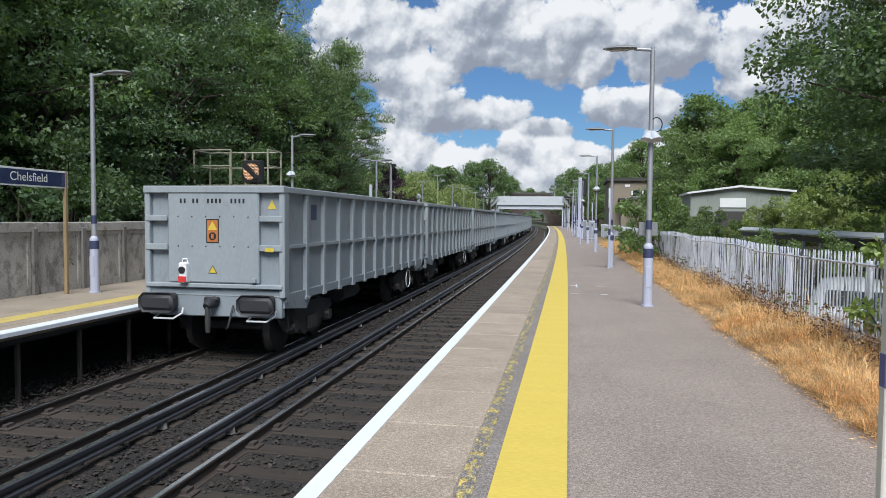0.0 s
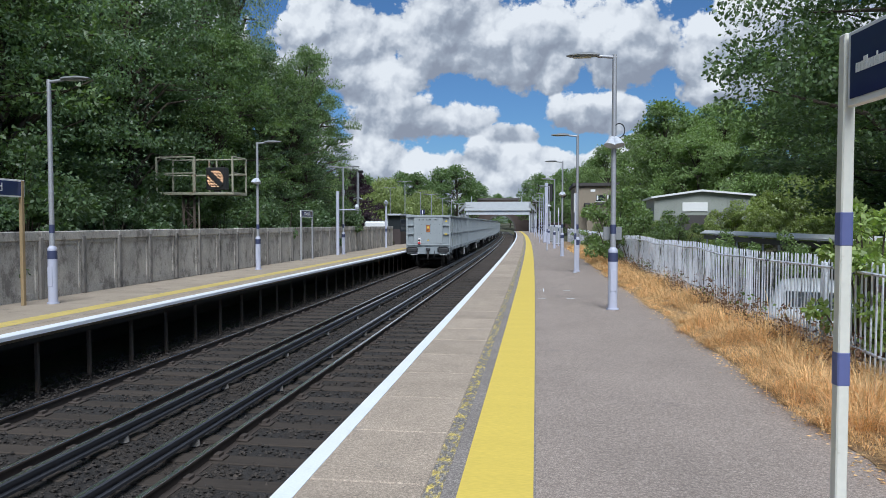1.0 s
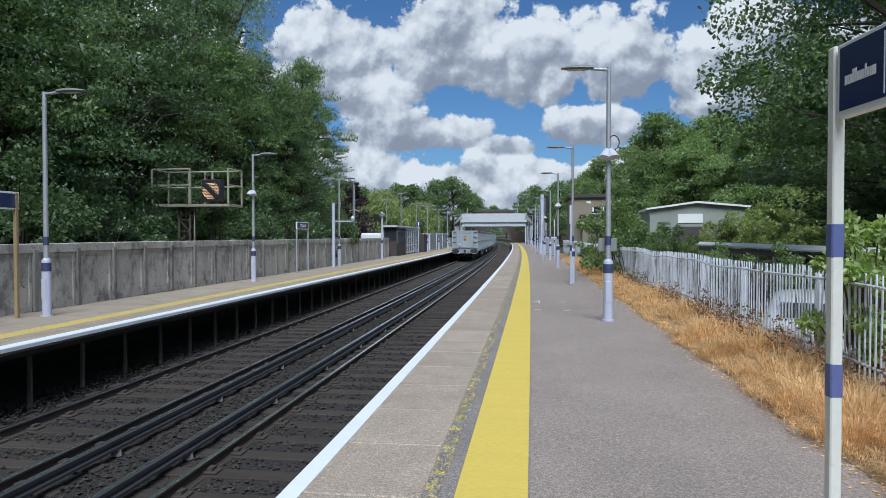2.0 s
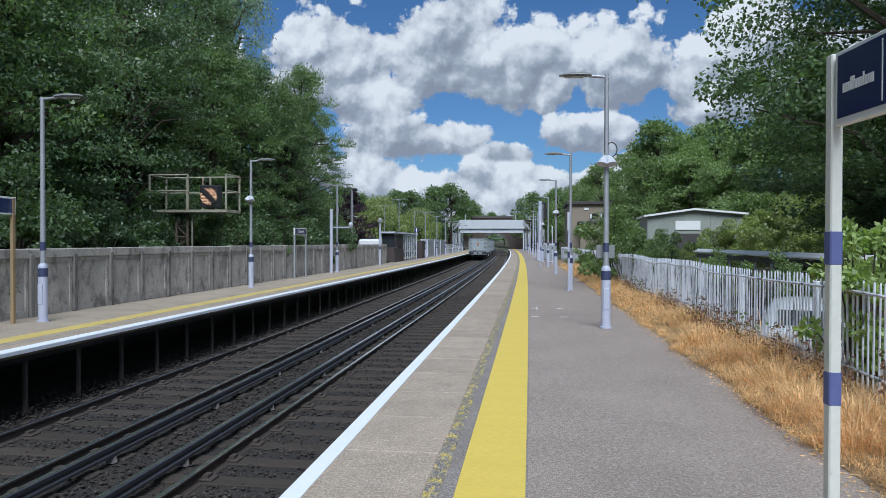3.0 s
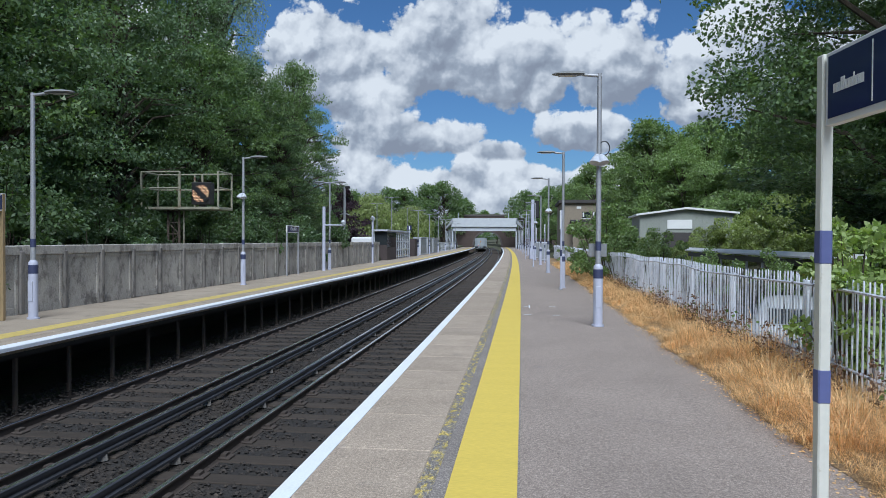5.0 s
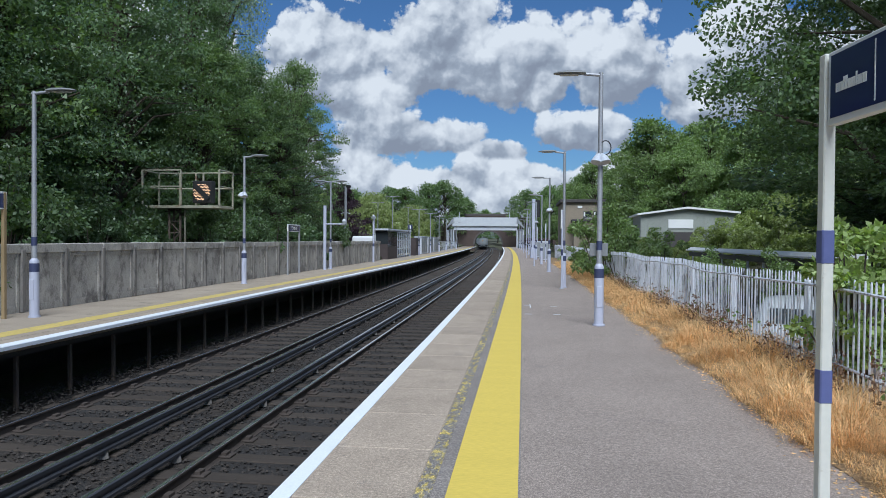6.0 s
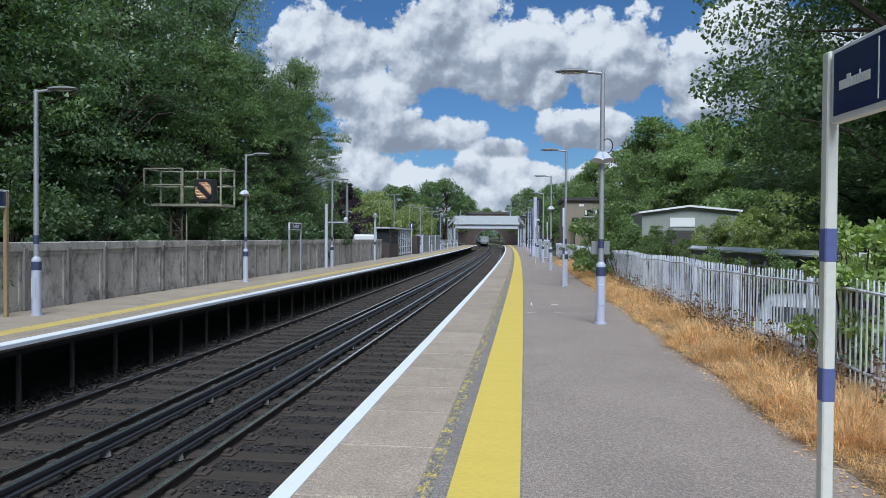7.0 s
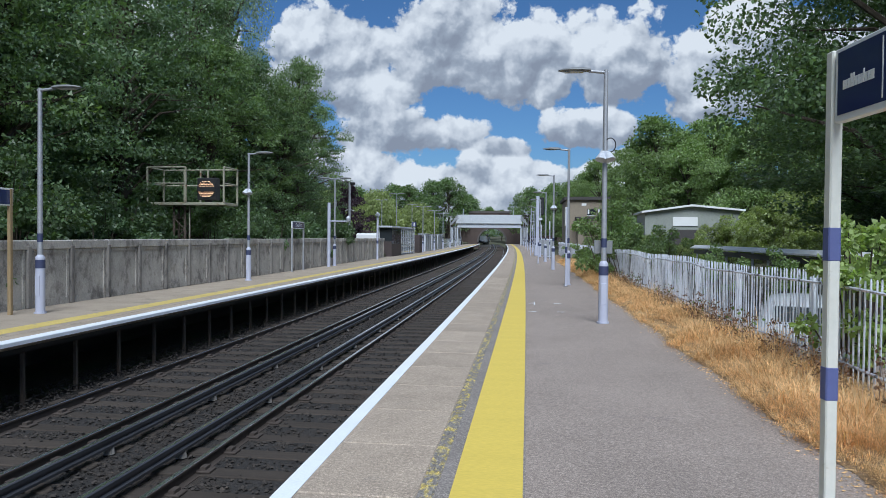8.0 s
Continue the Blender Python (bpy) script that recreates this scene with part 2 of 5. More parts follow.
WAGON = surface("grey wagon paint", (0.250, 0.284, 0.312), 0.6, vary=0.13, scale=1.3, grain=30, grain_vary=0.10, bump=0.06, tint=(0.20, 0.20, 0.205), tint_at=0.56, tint_scale=2.6, coords="obj", stretch=(1, 1, 0.35))
WAGON_RIB = surface("grey wagon rib paint", (0.292, 0.326, 0.352), 0.6, vary=0.15, scale=1.4, grain=30, grain_vary=0.12, bump=0.05, coords="obj", tint=(0.26, 0.265, 0.27), tint_at=0.6, tint_scale=3.0, stretch=(1, 1, 0.4))
UNDERFRAME = surface("grimy underframe steel", (0.05, 0.047, 0.046), 0.8, vary=0.3, grain=25, bump=0.2, coords="obj")
WHEEL = surface("worn wheel steel", (0.07, 0.064, 0.06), 0.6, 0.5, vary=0.3, grain=25, bump=0.1, coords="obj")
RUBBER = surface("black buffer", (0.03, 0.031, 0.035), 0.6, vary=0.2, grain=20, bump=0.1, coords="obj")
RED = surface("red tail lamp", (0.6, 0.04, 0.04), 0.4, vary=0.05, bump=0, coords="obj")
WARN_YELLOW = surface("warning yellow", (0.62, 0.47, 0.06), 0.5, vary=0.08, bump=0, coords="obj")
WARN_ORANGE = surface("warning orange", (0.45, 0.16, 0.05), 0.5, vary=0.08, bump=0, coords="obj")
# black paint; also colours in the shade under the opposite deck
BLACK = surface("black paint and under-deck shade", (0.02, 0.02, 0.022), 0.5, vary=0.1, bump=0, coords="obj")
WHITE_BAR = surface("white handrail", (0.8, 0.8, 0.8), 0.5, vary=0.05, bump=0, coords="obj")
PALE_STEEL = surface("pale galvanised pales", (0.66, 0.69, 0.76), 0.55, 0.0, vary=0.2, scale=2, grain=20, bump=0.05, tint=(0.085, 0.08, 0.085), tint_at=0.545, tint_scale=6, stretch=(1, 1, 0.35))
CAGE = surface("weathered cage steel", (0.36, 0.35, 0.27), 0.6, 0.3, vary=0.2, grain=30, bump=0.05, tint=(0.20, 0.13, 0.08), tint_at=0.56)
RUSTY = surface("rusty steel column", (0.10, 0.078, 0.062), 0.85, vary=0.3, grain=40, bump=0.2)
EARTH = surface("earth and low weeds", (0.075, 0.07, 0.04), 0.95, vary=0.4, scale=0.6, grain=12, grain_vary=0.5, bump=0.8, depth=0.05, tint=(0.05, 0.075, 0.025), tint_at=0.5, tint_scale=0.5)
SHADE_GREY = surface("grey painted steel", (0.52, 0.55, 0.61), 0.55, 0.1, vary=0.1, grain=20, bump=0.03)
ROOF_GREY = surface("ribbed roof sheet", (0.28, 0.30, 0.32), 0.55, 0.1, vary=0.12, grain=15, bump=0.05)
BRICK = surface("dark red brick", (0.075, 0.055, 0.048), 0.9, vary=0.3, scale=0.6, grain=9, grain_vary=0.3, bump=0.3)
PARAPET = surface("sooty stone parapet", (0.10, 0.09, 0.085), 0.9, vary=0.25, grain=6, bump=0.2)
RENDERED = surface("brown rendered wall", (0.26, 0.22, 0.17), 0.9, vary=0.15, scale=0.8, grain=12, bump=0.1, tint=(0.17, 0.14, 0.11), tint_at=0.6)
DARK_ROOF = surface("dark roof edge", (0.06, 0.055, 0.055), 0.8, vary=0.15, bump=0.1)
SHED_GREEN = surface("grey green shed cladding", (0.27, 0.29, 0.265), 0.75, vary=0.18, grain=20, bump=0.1, tint=(0.18, 0.21, 0.16), tint_at=0.6)
GLASS_DARK = surface("dark window glass", (0.03, 0.035, 0.04), 0.05, vary=0.05, bump=0, spec=0.6)
CAR_WHITE = surface("white car paint", (0.75, 0.76, 0.78), 0.25, vary=0.03, bump=0, coat=0.6)
CAR_SILVER = surface("silver car paint", (0.48, 0.50, 0.53), 0.3, vary=0.03, bump=0, coat=0.5)
TIMBER = surface("brown timber post", (0.30, 0.22, 0.12), 0.85, vary=0.25, grain=30, bump=0.2, stretch=(3, 3, 0.5))
BROWN_DOOR = surface("maroon brown boards", (0.055, 0.042, 0.042), 0.8, vary=0.2, grain=20, bump=0.1)
BARK = surface("bark", (0.075, 0.06, 0.045), 0.95, vary=0.3, scale=3, grain=18, grain_vary=0.5, bump=0.8, depth=0.03, coords="obj", stretch=(2, 2, 0.5))
LED = glowing("lit banner lamps", (1.0, 0.55, 0.30), 1.6)


def leafy(name, base, light=(0.9, 1.0, 0.35), vary=0.25):
    return surface(name, base, 0.45, vary=vary, scale=0.35, grain=2.5, grain_vary=0.25, bump=0, island=0.6, spread=0.25, through_light=light, spec=0.4)


LEAF_DARK = leafy("deep green leaves", (0.066, 0.104, 0.053))
LEAF_OAK = leafy("glossy oak leaves", (0.076, 0.118, 0.053))
LEAF_HAZEL = leafy("fresh hazel leaves", (0.16, 0.205, 0.075))
LEAF_MID = leafy("mid green leaves", (0.088, 0.132, 0.054))
LEAF_BRIGHT = leafy("bright green leaves", (0.115, 0.160, 0.066))
LEAF_WILLOW = leafy("yellow green leaves", (0.145, 0.175, 0.065))
LEAF_IVY = leafy("dull ivy leaves", (0.058, 0.090, 0.042))
LEAF_PURPLE = leafy("dark purple leaves", (0.032, 0.018, 0.026), (0.8, 0.5, 0.6))
LEAF_SILVER = leafy("silvery leaves", (0.13, 0.17, 0.12))
LITTER = surface("dry soil and straw litter", (0.27, 0.18, 0.095), 0.95, vary=0.4, scale=3, grain=45, grain_vary=0.8, bump=0.8, depth=0.02, tint=(0.13, 0.10, 0.07), tint_at=0.55, tint_scale=4)
STRAW = surface("dry straw grass", (0.53, 0.37, 0.185), 0.9, vary=0.3, scale=1.2, grain=6, grain_vary=0.3, bump=0, island=0.8, through_light=(0.5, 0.4, 0.25))
WEED = leafy("roadside weeds", (0.07, 0.11, 0.03))


# ---- shaping helpers ----
class Shape:
    def __init__(self):
        self.v, self.f = [], []

    def add(self, verts, faces):
        n = len(self.v)
        self.v.extend(tuple(p) for p in verts)
        self.f.extend(tuple(i + n for i in q) for q in faces)
        return self

    def box(self, x0, x1, y0, y1, z0, z1, m=None):
        p = [Vector((x, y, z)) for z in (z0, z1) for y in (y0, y1) for x in (x0, x1)]
        if m is not None:
            p = [m @ q for q in p]
        return self.add(p, [(0, 2, 3, 1), (4, 5, 7, 6), (0, 1, 5, 4), (2, 6, 7, 3), (0, 4, 6, 2), (1, 3, 7, 5)])

    def soft_box(self, x0, x1, y0, y1, z0, z1, c=0.01, m=None):
        """A box with its edges cut back by c."""
        mid, half = Vector(((x0 + x1) / 2, (y0 + y1) / 2, (z0 + z1) / 2)), ((x1 - x0) / 2, (y1 - y0) / 2, (z1 - z0) / 2)
        verts, index = [], {}
        for sx in (-1, 1):
            for sy in (-1, 1):
                for sz in (-1, 1):
                    s = (sx, sy, sz)
                    for a in range(3):
                        q = [s[k] * (half[k] if k == a else half[k] - c) for k in range(3)]
                        index[s, a] = len(verts)
                        verts.append(mid + Vector(q))
        faces = []
        for a in range(3):
            b, d = (a + 1) % 3, (a + 2) % 3
            for sa in (-1, 1):
                ring = []
                for sb, sd in ((-1, -1), (1, -1), (1, 1), (-1, 1)):
                    s = [0, 0, 0]
                    s[a], s[b], s[d] = sa, sb, sd
                    ring.append(index[tuple(s), a])
                faces.append(ring if sa > 0 else ring[::-1])
            for sb in (-1, 1):
                for sd in (-1, 1):
                    s0, s1 = [0, 0, 0], [0, 0, 0]
                    s0[a], s0[b], s0[d] = -1, sb, sd
                    s1[a], s1[b], s1[d] = 1, sb, sd
                    q = [index[tuple(s0), b], index[tuple(s1), b], index[tuple(s1), d], index[tuple(s0), d]]
                    faces.append(q if sb * sd < 0 else q[::-1])
        for s in [(x, y, z) for x in (-1, 1) for y in (-1, 1) for z in (-1, 1)]:
            q = [index[s, 0], index[s, 1], index[s, 2]]
            faces.append(q if s[0] * s[1] * s[2] > 0 else q[::-1])
        if m is not None:
            verts = [m @ q for q in verts]
        return self.add(verts, faces)

    def tube(self, points, radii, n=10, cap=True):
        """A round bar through points."""
        points = [Vector(p) for p in points]
        if isinstance(radii, (int, float)):
            radii = [radii] * len(points)
        base = len(self.v)
        side = None
        for i, p in enumerate(points):
            along = (points[min(i + 1, len(points) - 1)] - points[max(i - 1, 0)]).normalized()
            if side is None:
                side = along.orthogonal().normalized()
            side = (side - along * side.dot(along)).normalized()
            other = along.cross(side)
            for k in range(n):
                a = 2 * math.pi * k / n
                self.v.append(tuple(p + radii[i] * (math.cos(a) * side + math.sin(a) * other)))
        for i in range(len(points) - 1):
            for k in range(n):
                a, b = base + i * n + k, base + i * n + (k + 1) % n
                self.f.append((a, b, b + n, a + n))
        if cap:
            self.f.append(tuple(base + k for k in range(n))[::-1])
            self.f.append(tuple(base + (len(points) - 1) * n + k for k in range(n)))
        return self

    def prism(self, outline, axis, a, b):
        """An outline drawn in the two other axes, pushed from a to b along axis 0, 1 or 2."""
        def at(p, d):
            q = list(p)
            q.insert(axis, d)
            return tuple(q)
        n = len(outline)
        verts = [at(p, a) for p in outline] + [at(p, b) for p in outline]
        faces = [tuple(range(n))[::-1], tuple(range(n, 2 * n))] + [(i, (i + 1) % n, n + (i + 1) % n, n + i) for i in range(n)]
        return self.add(verts, faces)

    def sweep(self, profile, ys, closed=True):
        """A cross-section (offset, height) carried along the line of the railway."""
        n, base = len(profile), len(self.v)
        for y in ys:
            for o, z in profile:
                self.v.append((cx(y) + o, y, z))
        for i in range(len(ys) - 1):
            for k in range(n if closed else n - 1):
                a, b = base + i * n + k, base + i * n + (k + 1) % n
                self.f.append((a, b, b + n, a + n))
        if closed:
            self.f.append(tuple(base + k for k in range(n))[::-1])
            self.f.append(tuple(base + (len(ys) - 1) * n + k for k in range(n)))
        return self

    def mesh(self, name, material, smooth=False):
        me = bpy.data.meshes.new(name)
        me.from_pydata(self.v, [], self.f)
        bm = bmesh.new()
        bm.from_mesh(me)
        bmesh.ops.recalc_face_normals(bm, faces=bm.faces)
        bm.to_mesh(me)
        bm.free()
        me.materials.append(material)
        if smooth:
            me.shade_smooth()
            me.set_sharp_from_angle(angle=radians(40))
        return me


def part(name, shape, material, parent=None, label="", smooth=False, at=None):
    ob = new(name, shape.mesh(name, material, smooth))
    if parent:
        ob.parent = parent
    if at is not None:
        ob.matrix_basis = at
    return tagged(ob, label)


def shared(name, mesh, parent, m):
    ob = new(name, mesh)
    ob.parent, ob.matrix_basis = parent, m
    return ob


def cx(y):
    """Sideways run of the curved line."""
    return 0.00333 * y - 0.000153 * y * abs(y)


def turn(y):
    return math.degrees(-math.atan(0.00333 - 0.000306 * abs(y)))


def spot(o, y, z=0.0, extra=0.0):
    return pose(cx(y) + o, y, z, 0, 0, turn(y) + extra)


def steps(a, b, d):
    n = max(1, round((b - a) / d))
    return [a + (b - a) * i / n for i in range(n + 1)]


EDGE, OPP_EDGE, RAIL_Z = -1.54, -7.45, -0.915
RAILS_NEAR, RAILS_FAR = (-2.19, -3.63), (-5.43, -6.87)
THIRD_NEAR, THIRD_FAR = -4.07, -4.99
TRAIN_O = -6.15
END = 158


# ---- ground, platforms, railway ----
def build_ground():
    prof = [(-1800, 7), (-90, 7), (-40, 5), (-20, 2.0), (-13, 0.5), (-10.75, 0.25), (-10.7, -1.22), (-8.6, -1.26), (-6.9, -1.10), (-5.4, -1.10), (-4.5, -1.12), (-3.6, -1.10),
            (-2.2, -1.10), (-1.2, -1.16), (2.2, -1.1), (2.42, -0.06), (3.2, 0.0), (3.7, -0.10), (4.8, -1.1), (9, -1.2), (14, 0.1), (40, 2.5), (1800, 7)]
    ys = steps(-60, 260, 4) + [320, 400, 600, 1000, 2200]
    g = Shape()
    n = len(prof)
    ys = [-1800, -200] + ys
    for y in ys:
        c = cx(max(min(y, 400), -60))
        for o, z in prof:
            g.v.append((c + o, y, z + (0.06 * noise.noise(Vector((o * 0.7, y * 0.7, 0))) if o < -11 or o > 3.5 else 0)))
    for i in range(len(ys) - 1):
        for k in range(n - 1):
            a = i * n + k
            g.f.append((a, a + 1, a + 1 + n, a + n))
    ob = part("ground", g, EARTH, label="earth and weedy ground under the station", smooth=True)
    tagged(ob, kind="structure", category="ground")
    b = Shape().sweep([(-8.7, -1.3), (-7.7, -1.14), (-6.9, -1.068), (-5.4, -1.068), (-4.5, -1.085), (-3.6, -1.068), (-2.2, -1.068), (-1.25, -1.16), (-1.25, -1.3)], steps(-12, 250, 1.0), closed=False)
    bed = tagged(part("trackbed", b, BALLAST, label="dark grimy stone ballast between the rails"), kind="structure", category="ballast")
    return bed


def build_near_platform():
    ys = steps(-8, END, 2)
    top = Shape().sweep([(-0.60, -0.25), (-0.60, -0.004), (2.34, -0.004), (2.40, -0.05), (2.40, -0.25)], ys)
    p = part("platform", top, ASPHALT, label="grey asphalt station platform with worn surface")
    tagged(p, kind="structure", category="platform")
    wall = Shape().sweep([(-1.30, -1.25), (-1.30, -0.15), (-1.18, -0.15), (-1.18, -1.25)], ys)
    part("platform_wall", wall, CONCRETE_POST, p)
    part("edge_line", Shape().sweep([(EDGE - 0.004, -0.07), (EDGE - 0.004, 0.004), (EDGE + 0.125, 0.004), (EDGE + 0.125, -0.001), (EDGE + 0.002, -0.001), (EDGE + 0.002, -0.07)], ys), WHITE_PAINT, p, "white painted platform edge line")
    part("yellow_line", Shape().sweep([(-0.468, -0.02), (-0.468, 0.002), (-0.02, 0.002), (-0.02, -0.02)], ys), YELLOW_PAINT, p, "broad yellow safety line")
    part("worn_line", Shape().sweep([(-0.668, -0.02), (-0.668, 0.0), (-0.565, 0.0), (-0.565, -0.02)], ys), OLD_YELLOW, p, "worn yellow line with lichen")
    part("tar_joint", Shape().sweep([(-0.563, -0.02), (-0.563, -0.001), (-0.470, -0.001), (-0.470, -0.02)], ys), TAR, p)
    part("repair_seam", Shape().sweep([(-0.018, -0.02), (-0.018, -0.001), (-0.004, -0.001), (-0.004, -0.02)], ys), TAR, p)
    slab = Shape().soft_box(EDGE, -0.67, 0.006, 1.034, -0.15, 0.0, 0.008).mesh("coping_slab", COPING)
    y = -6.35
    rnd = random.Random(4)
    while y < END - 1:
        m = spot(0, y, rnd.uniform(-0.003, 0.001))
        shared("coping_slab", slab, p, m)
        y += 1.04
    # stencil marks on the asphalt
    marks = [(0.05, 14.75, 0.16, 0.03), (0.66, 14.75, 0.16, 0.03), (0.05, 16.6, 0.12, 0.03), (0.66, 16.6, 0.16, 0.03), (0.18, 16.2, 0.02, 0.8)]
    for o, y, w, d in marks:
        part("paint_mark", Shape().box(0, w, 0, d, -0.003, 0.001), WHITE_PAINT, p, at=spot(o, y))
    return p


def build_far_platform():
    ys = steps(-10, END, 2)
    p = part("platform_opposite", Shape().sweep([(-10.62, -0.18), (-10.62, 0.0), (OPP_EDGE - 0.06, 0.0), (OPP_EDGE - 0.06, -0.06), (OPP_EDGE - 0.3, -0.18)], ys), DECK, label="pale concrete platform deck on steel trestles")
    tagged(p, kind="structure", category="platform")
    E = OPP_EDGE
    part("edge_line", Shape().sweep([(E - 0.21, -0.004), (E - 0.21, 0.004), (E - 0.012, 0.004), (E, -0.008), (E, -0.065), (E - 0.055, -0.065), (E - 0.055, -0.004)], ys), WHITE_PAINT, p, "white painted platform nosing")
    part("yellow_line", Shape().sweep([(E - 1.14, -0.02), (E - 1.14, 0.003), (E - 0.74, 0.003), (E - 0.74, -0.02)], ys), FADED_YELLOW, p, "yellow safety line")
    part("yellow_line", Shape().sweep([(E - 0.53, -0.02), (E - 0.53, 0.003), (E - 0.48, 0.003), (E - 0.48, -0.02)], ys), COPING, p, "thin pale joint line")
    # added strip and black wall colour paint the shade under the open deck
    part("shade_strip", Shape().sweep([(E - 0.36, -0.25), (E - 0.36, -0.17), (E - 0.28, -0.17), (E - 0.28, -0.25)], ys), BLACK, p, "black strip painted as the shade below the deck edge")
    part("rear_wall", Shape().sweep([(-10.62, -1.3), (-10.62, -0.18), (-10.5, -0.18), (-10.5, -1.3)], ys), BLACK, p, "retaining wall under the deck, coloured black as shade")
    g = Shape().soft_box(-0.03, 0.03, -0.03, 0.03, -1.3, -0.18, 0.006)
    g.box(-0.05, 0.05, -0.5, 0.5, -0.24, -0.18)
    leg = g.mesh("trestle_leg", RUSTY)
    for y in [-5.49 + 1.27 * i for i in range(107)]:
        shared("trestle_leg", leg, p, spot(E - 0.42, y, 0))
    return p


def rail_profile(o):
    z = RAIL_Z
    return [(o - 0.07, z - 0.16), (o + 0.07, z - 0.16), (o + 0.07, z - 0.145), (o + 0.012, z - 0.125), (o + 0.012, z - 0.04), (o + 0.034, z - 0.03), (o + 0.034, z - 0.008), (o + 0.026, z - 0.002),
            (o - 0.026, z - 0.002), (o - 0.034, z - 0.008), (o - 0.034, z - 0.03), (o - 0.012, z - 0.04), (o - 0.012, z - 0.125), (o - 0.07, z - 0.145)]


def build_track(rails, third, label):
    track = tagged(new("railway_track"), label, "railway track")
    ys = steps(-10, 250, 1.5)
    for o in rails:
        r = part("rail", Shape().sweep(rail_profile(o), ys), RUST, track, "rusty running rail with a polished head")
        part("rail_head", Shape().sweep([(o - 0.027, RAIL_Z - 0.003), (o - 0.025, RAIL_Z), (o + 0.025, RAIL_Z), (o + 0.027, RAIL_Z - 0.003)], ys), RAIL_TOP, r, "polished steel running surface")
    z = RAIL_Z + 0.075
    c = part("conductor_rail", Shape().sweep([(third - 0.06, z - 0.13), (third + 0.06, z - 0.13), (third + 0.06, z - 0.10), (third + 0.03, z - 0.085), (third + 0.03, z - 0.055), (third + 0.045, z - 0.05), (third + 0.045, z - 0.008), (third + 0.035, z),
                                              (third - 0.035, z), (third - 0.045, z - 0.008), (third - 0.045, z - 0.05), (third - 0.03, z - 0.055), (third - 0.03, z - 0.085), (third - 0.06, z - 0.10)], ys), CONDUCTOR, track, "black third rail for traction current")
    part("contact_strip", Shape().sweep([(third - 0.022, z - 0.004), (third - 0.022, z + 0.002), (third + 0.022, z + 0.002), (third + 0.022, z - 0.004)], ys), RAIL_TOP, c, "shoe-polished contact surface")
    pot = Shape().tube([(0, 0, -1.06), (0, 0, -0.97)], [0.07, 0.055], 8).mesh("insulator", CONCRETE_POST)
    for y in steps(-6, 100, 2.7):
        shared("insulator", pot, track, spot(third, y))
    mid = sum(rails) / 2
    g = Shape().soft_box(-1.28, 1.28, -0.13, 0.13, -0.13, 0.0, 0.012)
    sleeper = g.mesh("sleeper", SLEEPER)
    ch = Shape().soft_box(-0.17, 0.17, -0.09, 0.09, 0.0, 0.028, 0.008)
    ch.box(-0.11, -0.045, -0.06, 0.06, 0.02, 0.062)
    ch.box(0.045, 0.11, -0.06, 0.06, 0.02, 0.062)
    chair = ch.mesh("rail_chair", RUST)
    rnd = random.Random(9)
    y = -5.0
    k = 0
    while y < 185:
        m = spot(mid + rnd.uniform(-0.03, 0.03), y, -1.052 + rnd.uniform(-0.006, 0.006), rnd.uniform(-0.8, 0.8))
        s = shared("sleeper", sleeper, track, m)
        if y < 45:
            for o in (-0.72, 0.72):
                shared("rail_chair", chair, s, pose(o, 0, 0))
        y += 0.675
        k += 1
    return track


def build_stones():
    rnd = np.random.default_rng(3)
    g = Shape()
    base = [Vector(p).normalized() for p in ((1, 0, 0.2), (-1, 0.1, 0), (0, 1, -0.1), (0.1, -1, 0), (0, 0.1, 1), (0, 0, -1))]
    faces = [(0, 2, 4), (2, 1, 4), (1, 3, 4), (3, 0, 4), (2, 0, 5), (1, 2, 5), (3, 1, 5), (0, 3, 5)]
    for i in range(40000):
        y = 1.5 + 34 * rnd.random() ** 1.7
        o = rnd.uniform(-8.4, -1.6)
        r = rnd.uniform(0.013, 0.032)
        z = -1.064 + rnd.uniform(-0.012, 0.026)
        a = rnd.uniform(0, 6.28)
        ca, sa = math.cos(a), math.sin(a)
        if any(abs(o - q) < 0.09 for q in (*RAILS_NEAR, *RAILS_FAR, THIRD_NEAR, THIRD_FAR)):
            continue
        near_sleeper = abs(((y + 5.0) / 0.675 + 0.5) % 1 - 0.5) * 0.675 < 0.15
        on = (-4.2 < o < -1.62) or (-7.43 < o < -4.87)
        if near_sleeper and on and rnd.random() < 0.88:
            continue
        sx, sy, sz = r * rnd.uniform(0.7, 1.3), r * rnd.uniform(0.7, 1.3), r * rnd.uniform(0.5, 0.9)
        c = cx(y) + o
        g.add([(c + ca * p.x * sx - sa * p.y * sy, y + sa * p.x * sx + ca * p.y * sy, z + p.z * sz) for p in base], faces)
    me = bpy.data.meshes.new("ballast_stones")
    me.from_pydata(g.v, [], g.f)
    me.materials.append(STONE)
    return tagged(new("ballast_stones", me), "loose dark ballast stones between sleepers", "ballast", kind="stuff")


def build_verge():
    g = Shape()
    ys = steps(-4, 62, 0.12)
    cols = 7
    for y in ys:
        a = 2.20 + 0.03 * math.sin(y * 1.7) + 0.05 * noise.noise(Vector((0, y * 2.3, 0))) + 0.04 * noise.noise(Vector((5, y * 7, 0)))
        for k in range(cols):
            o = a + (3.75 - a) * k / (cols - 1)
            z = 0.002 if k == 0 else (-0.09 if k == cols - 1 else 0.045 + 0.03 * noise.noise(Vector((o * 3, y * 3, 2))))
            g.v.append((cx(y) + o, y, z))
    for i in range(len(ys) - 1):
        for k in range(cols - 1):
            q = i * cols + k
            g.f.append((q, q + 1, q + 1 + cols, q + cols))
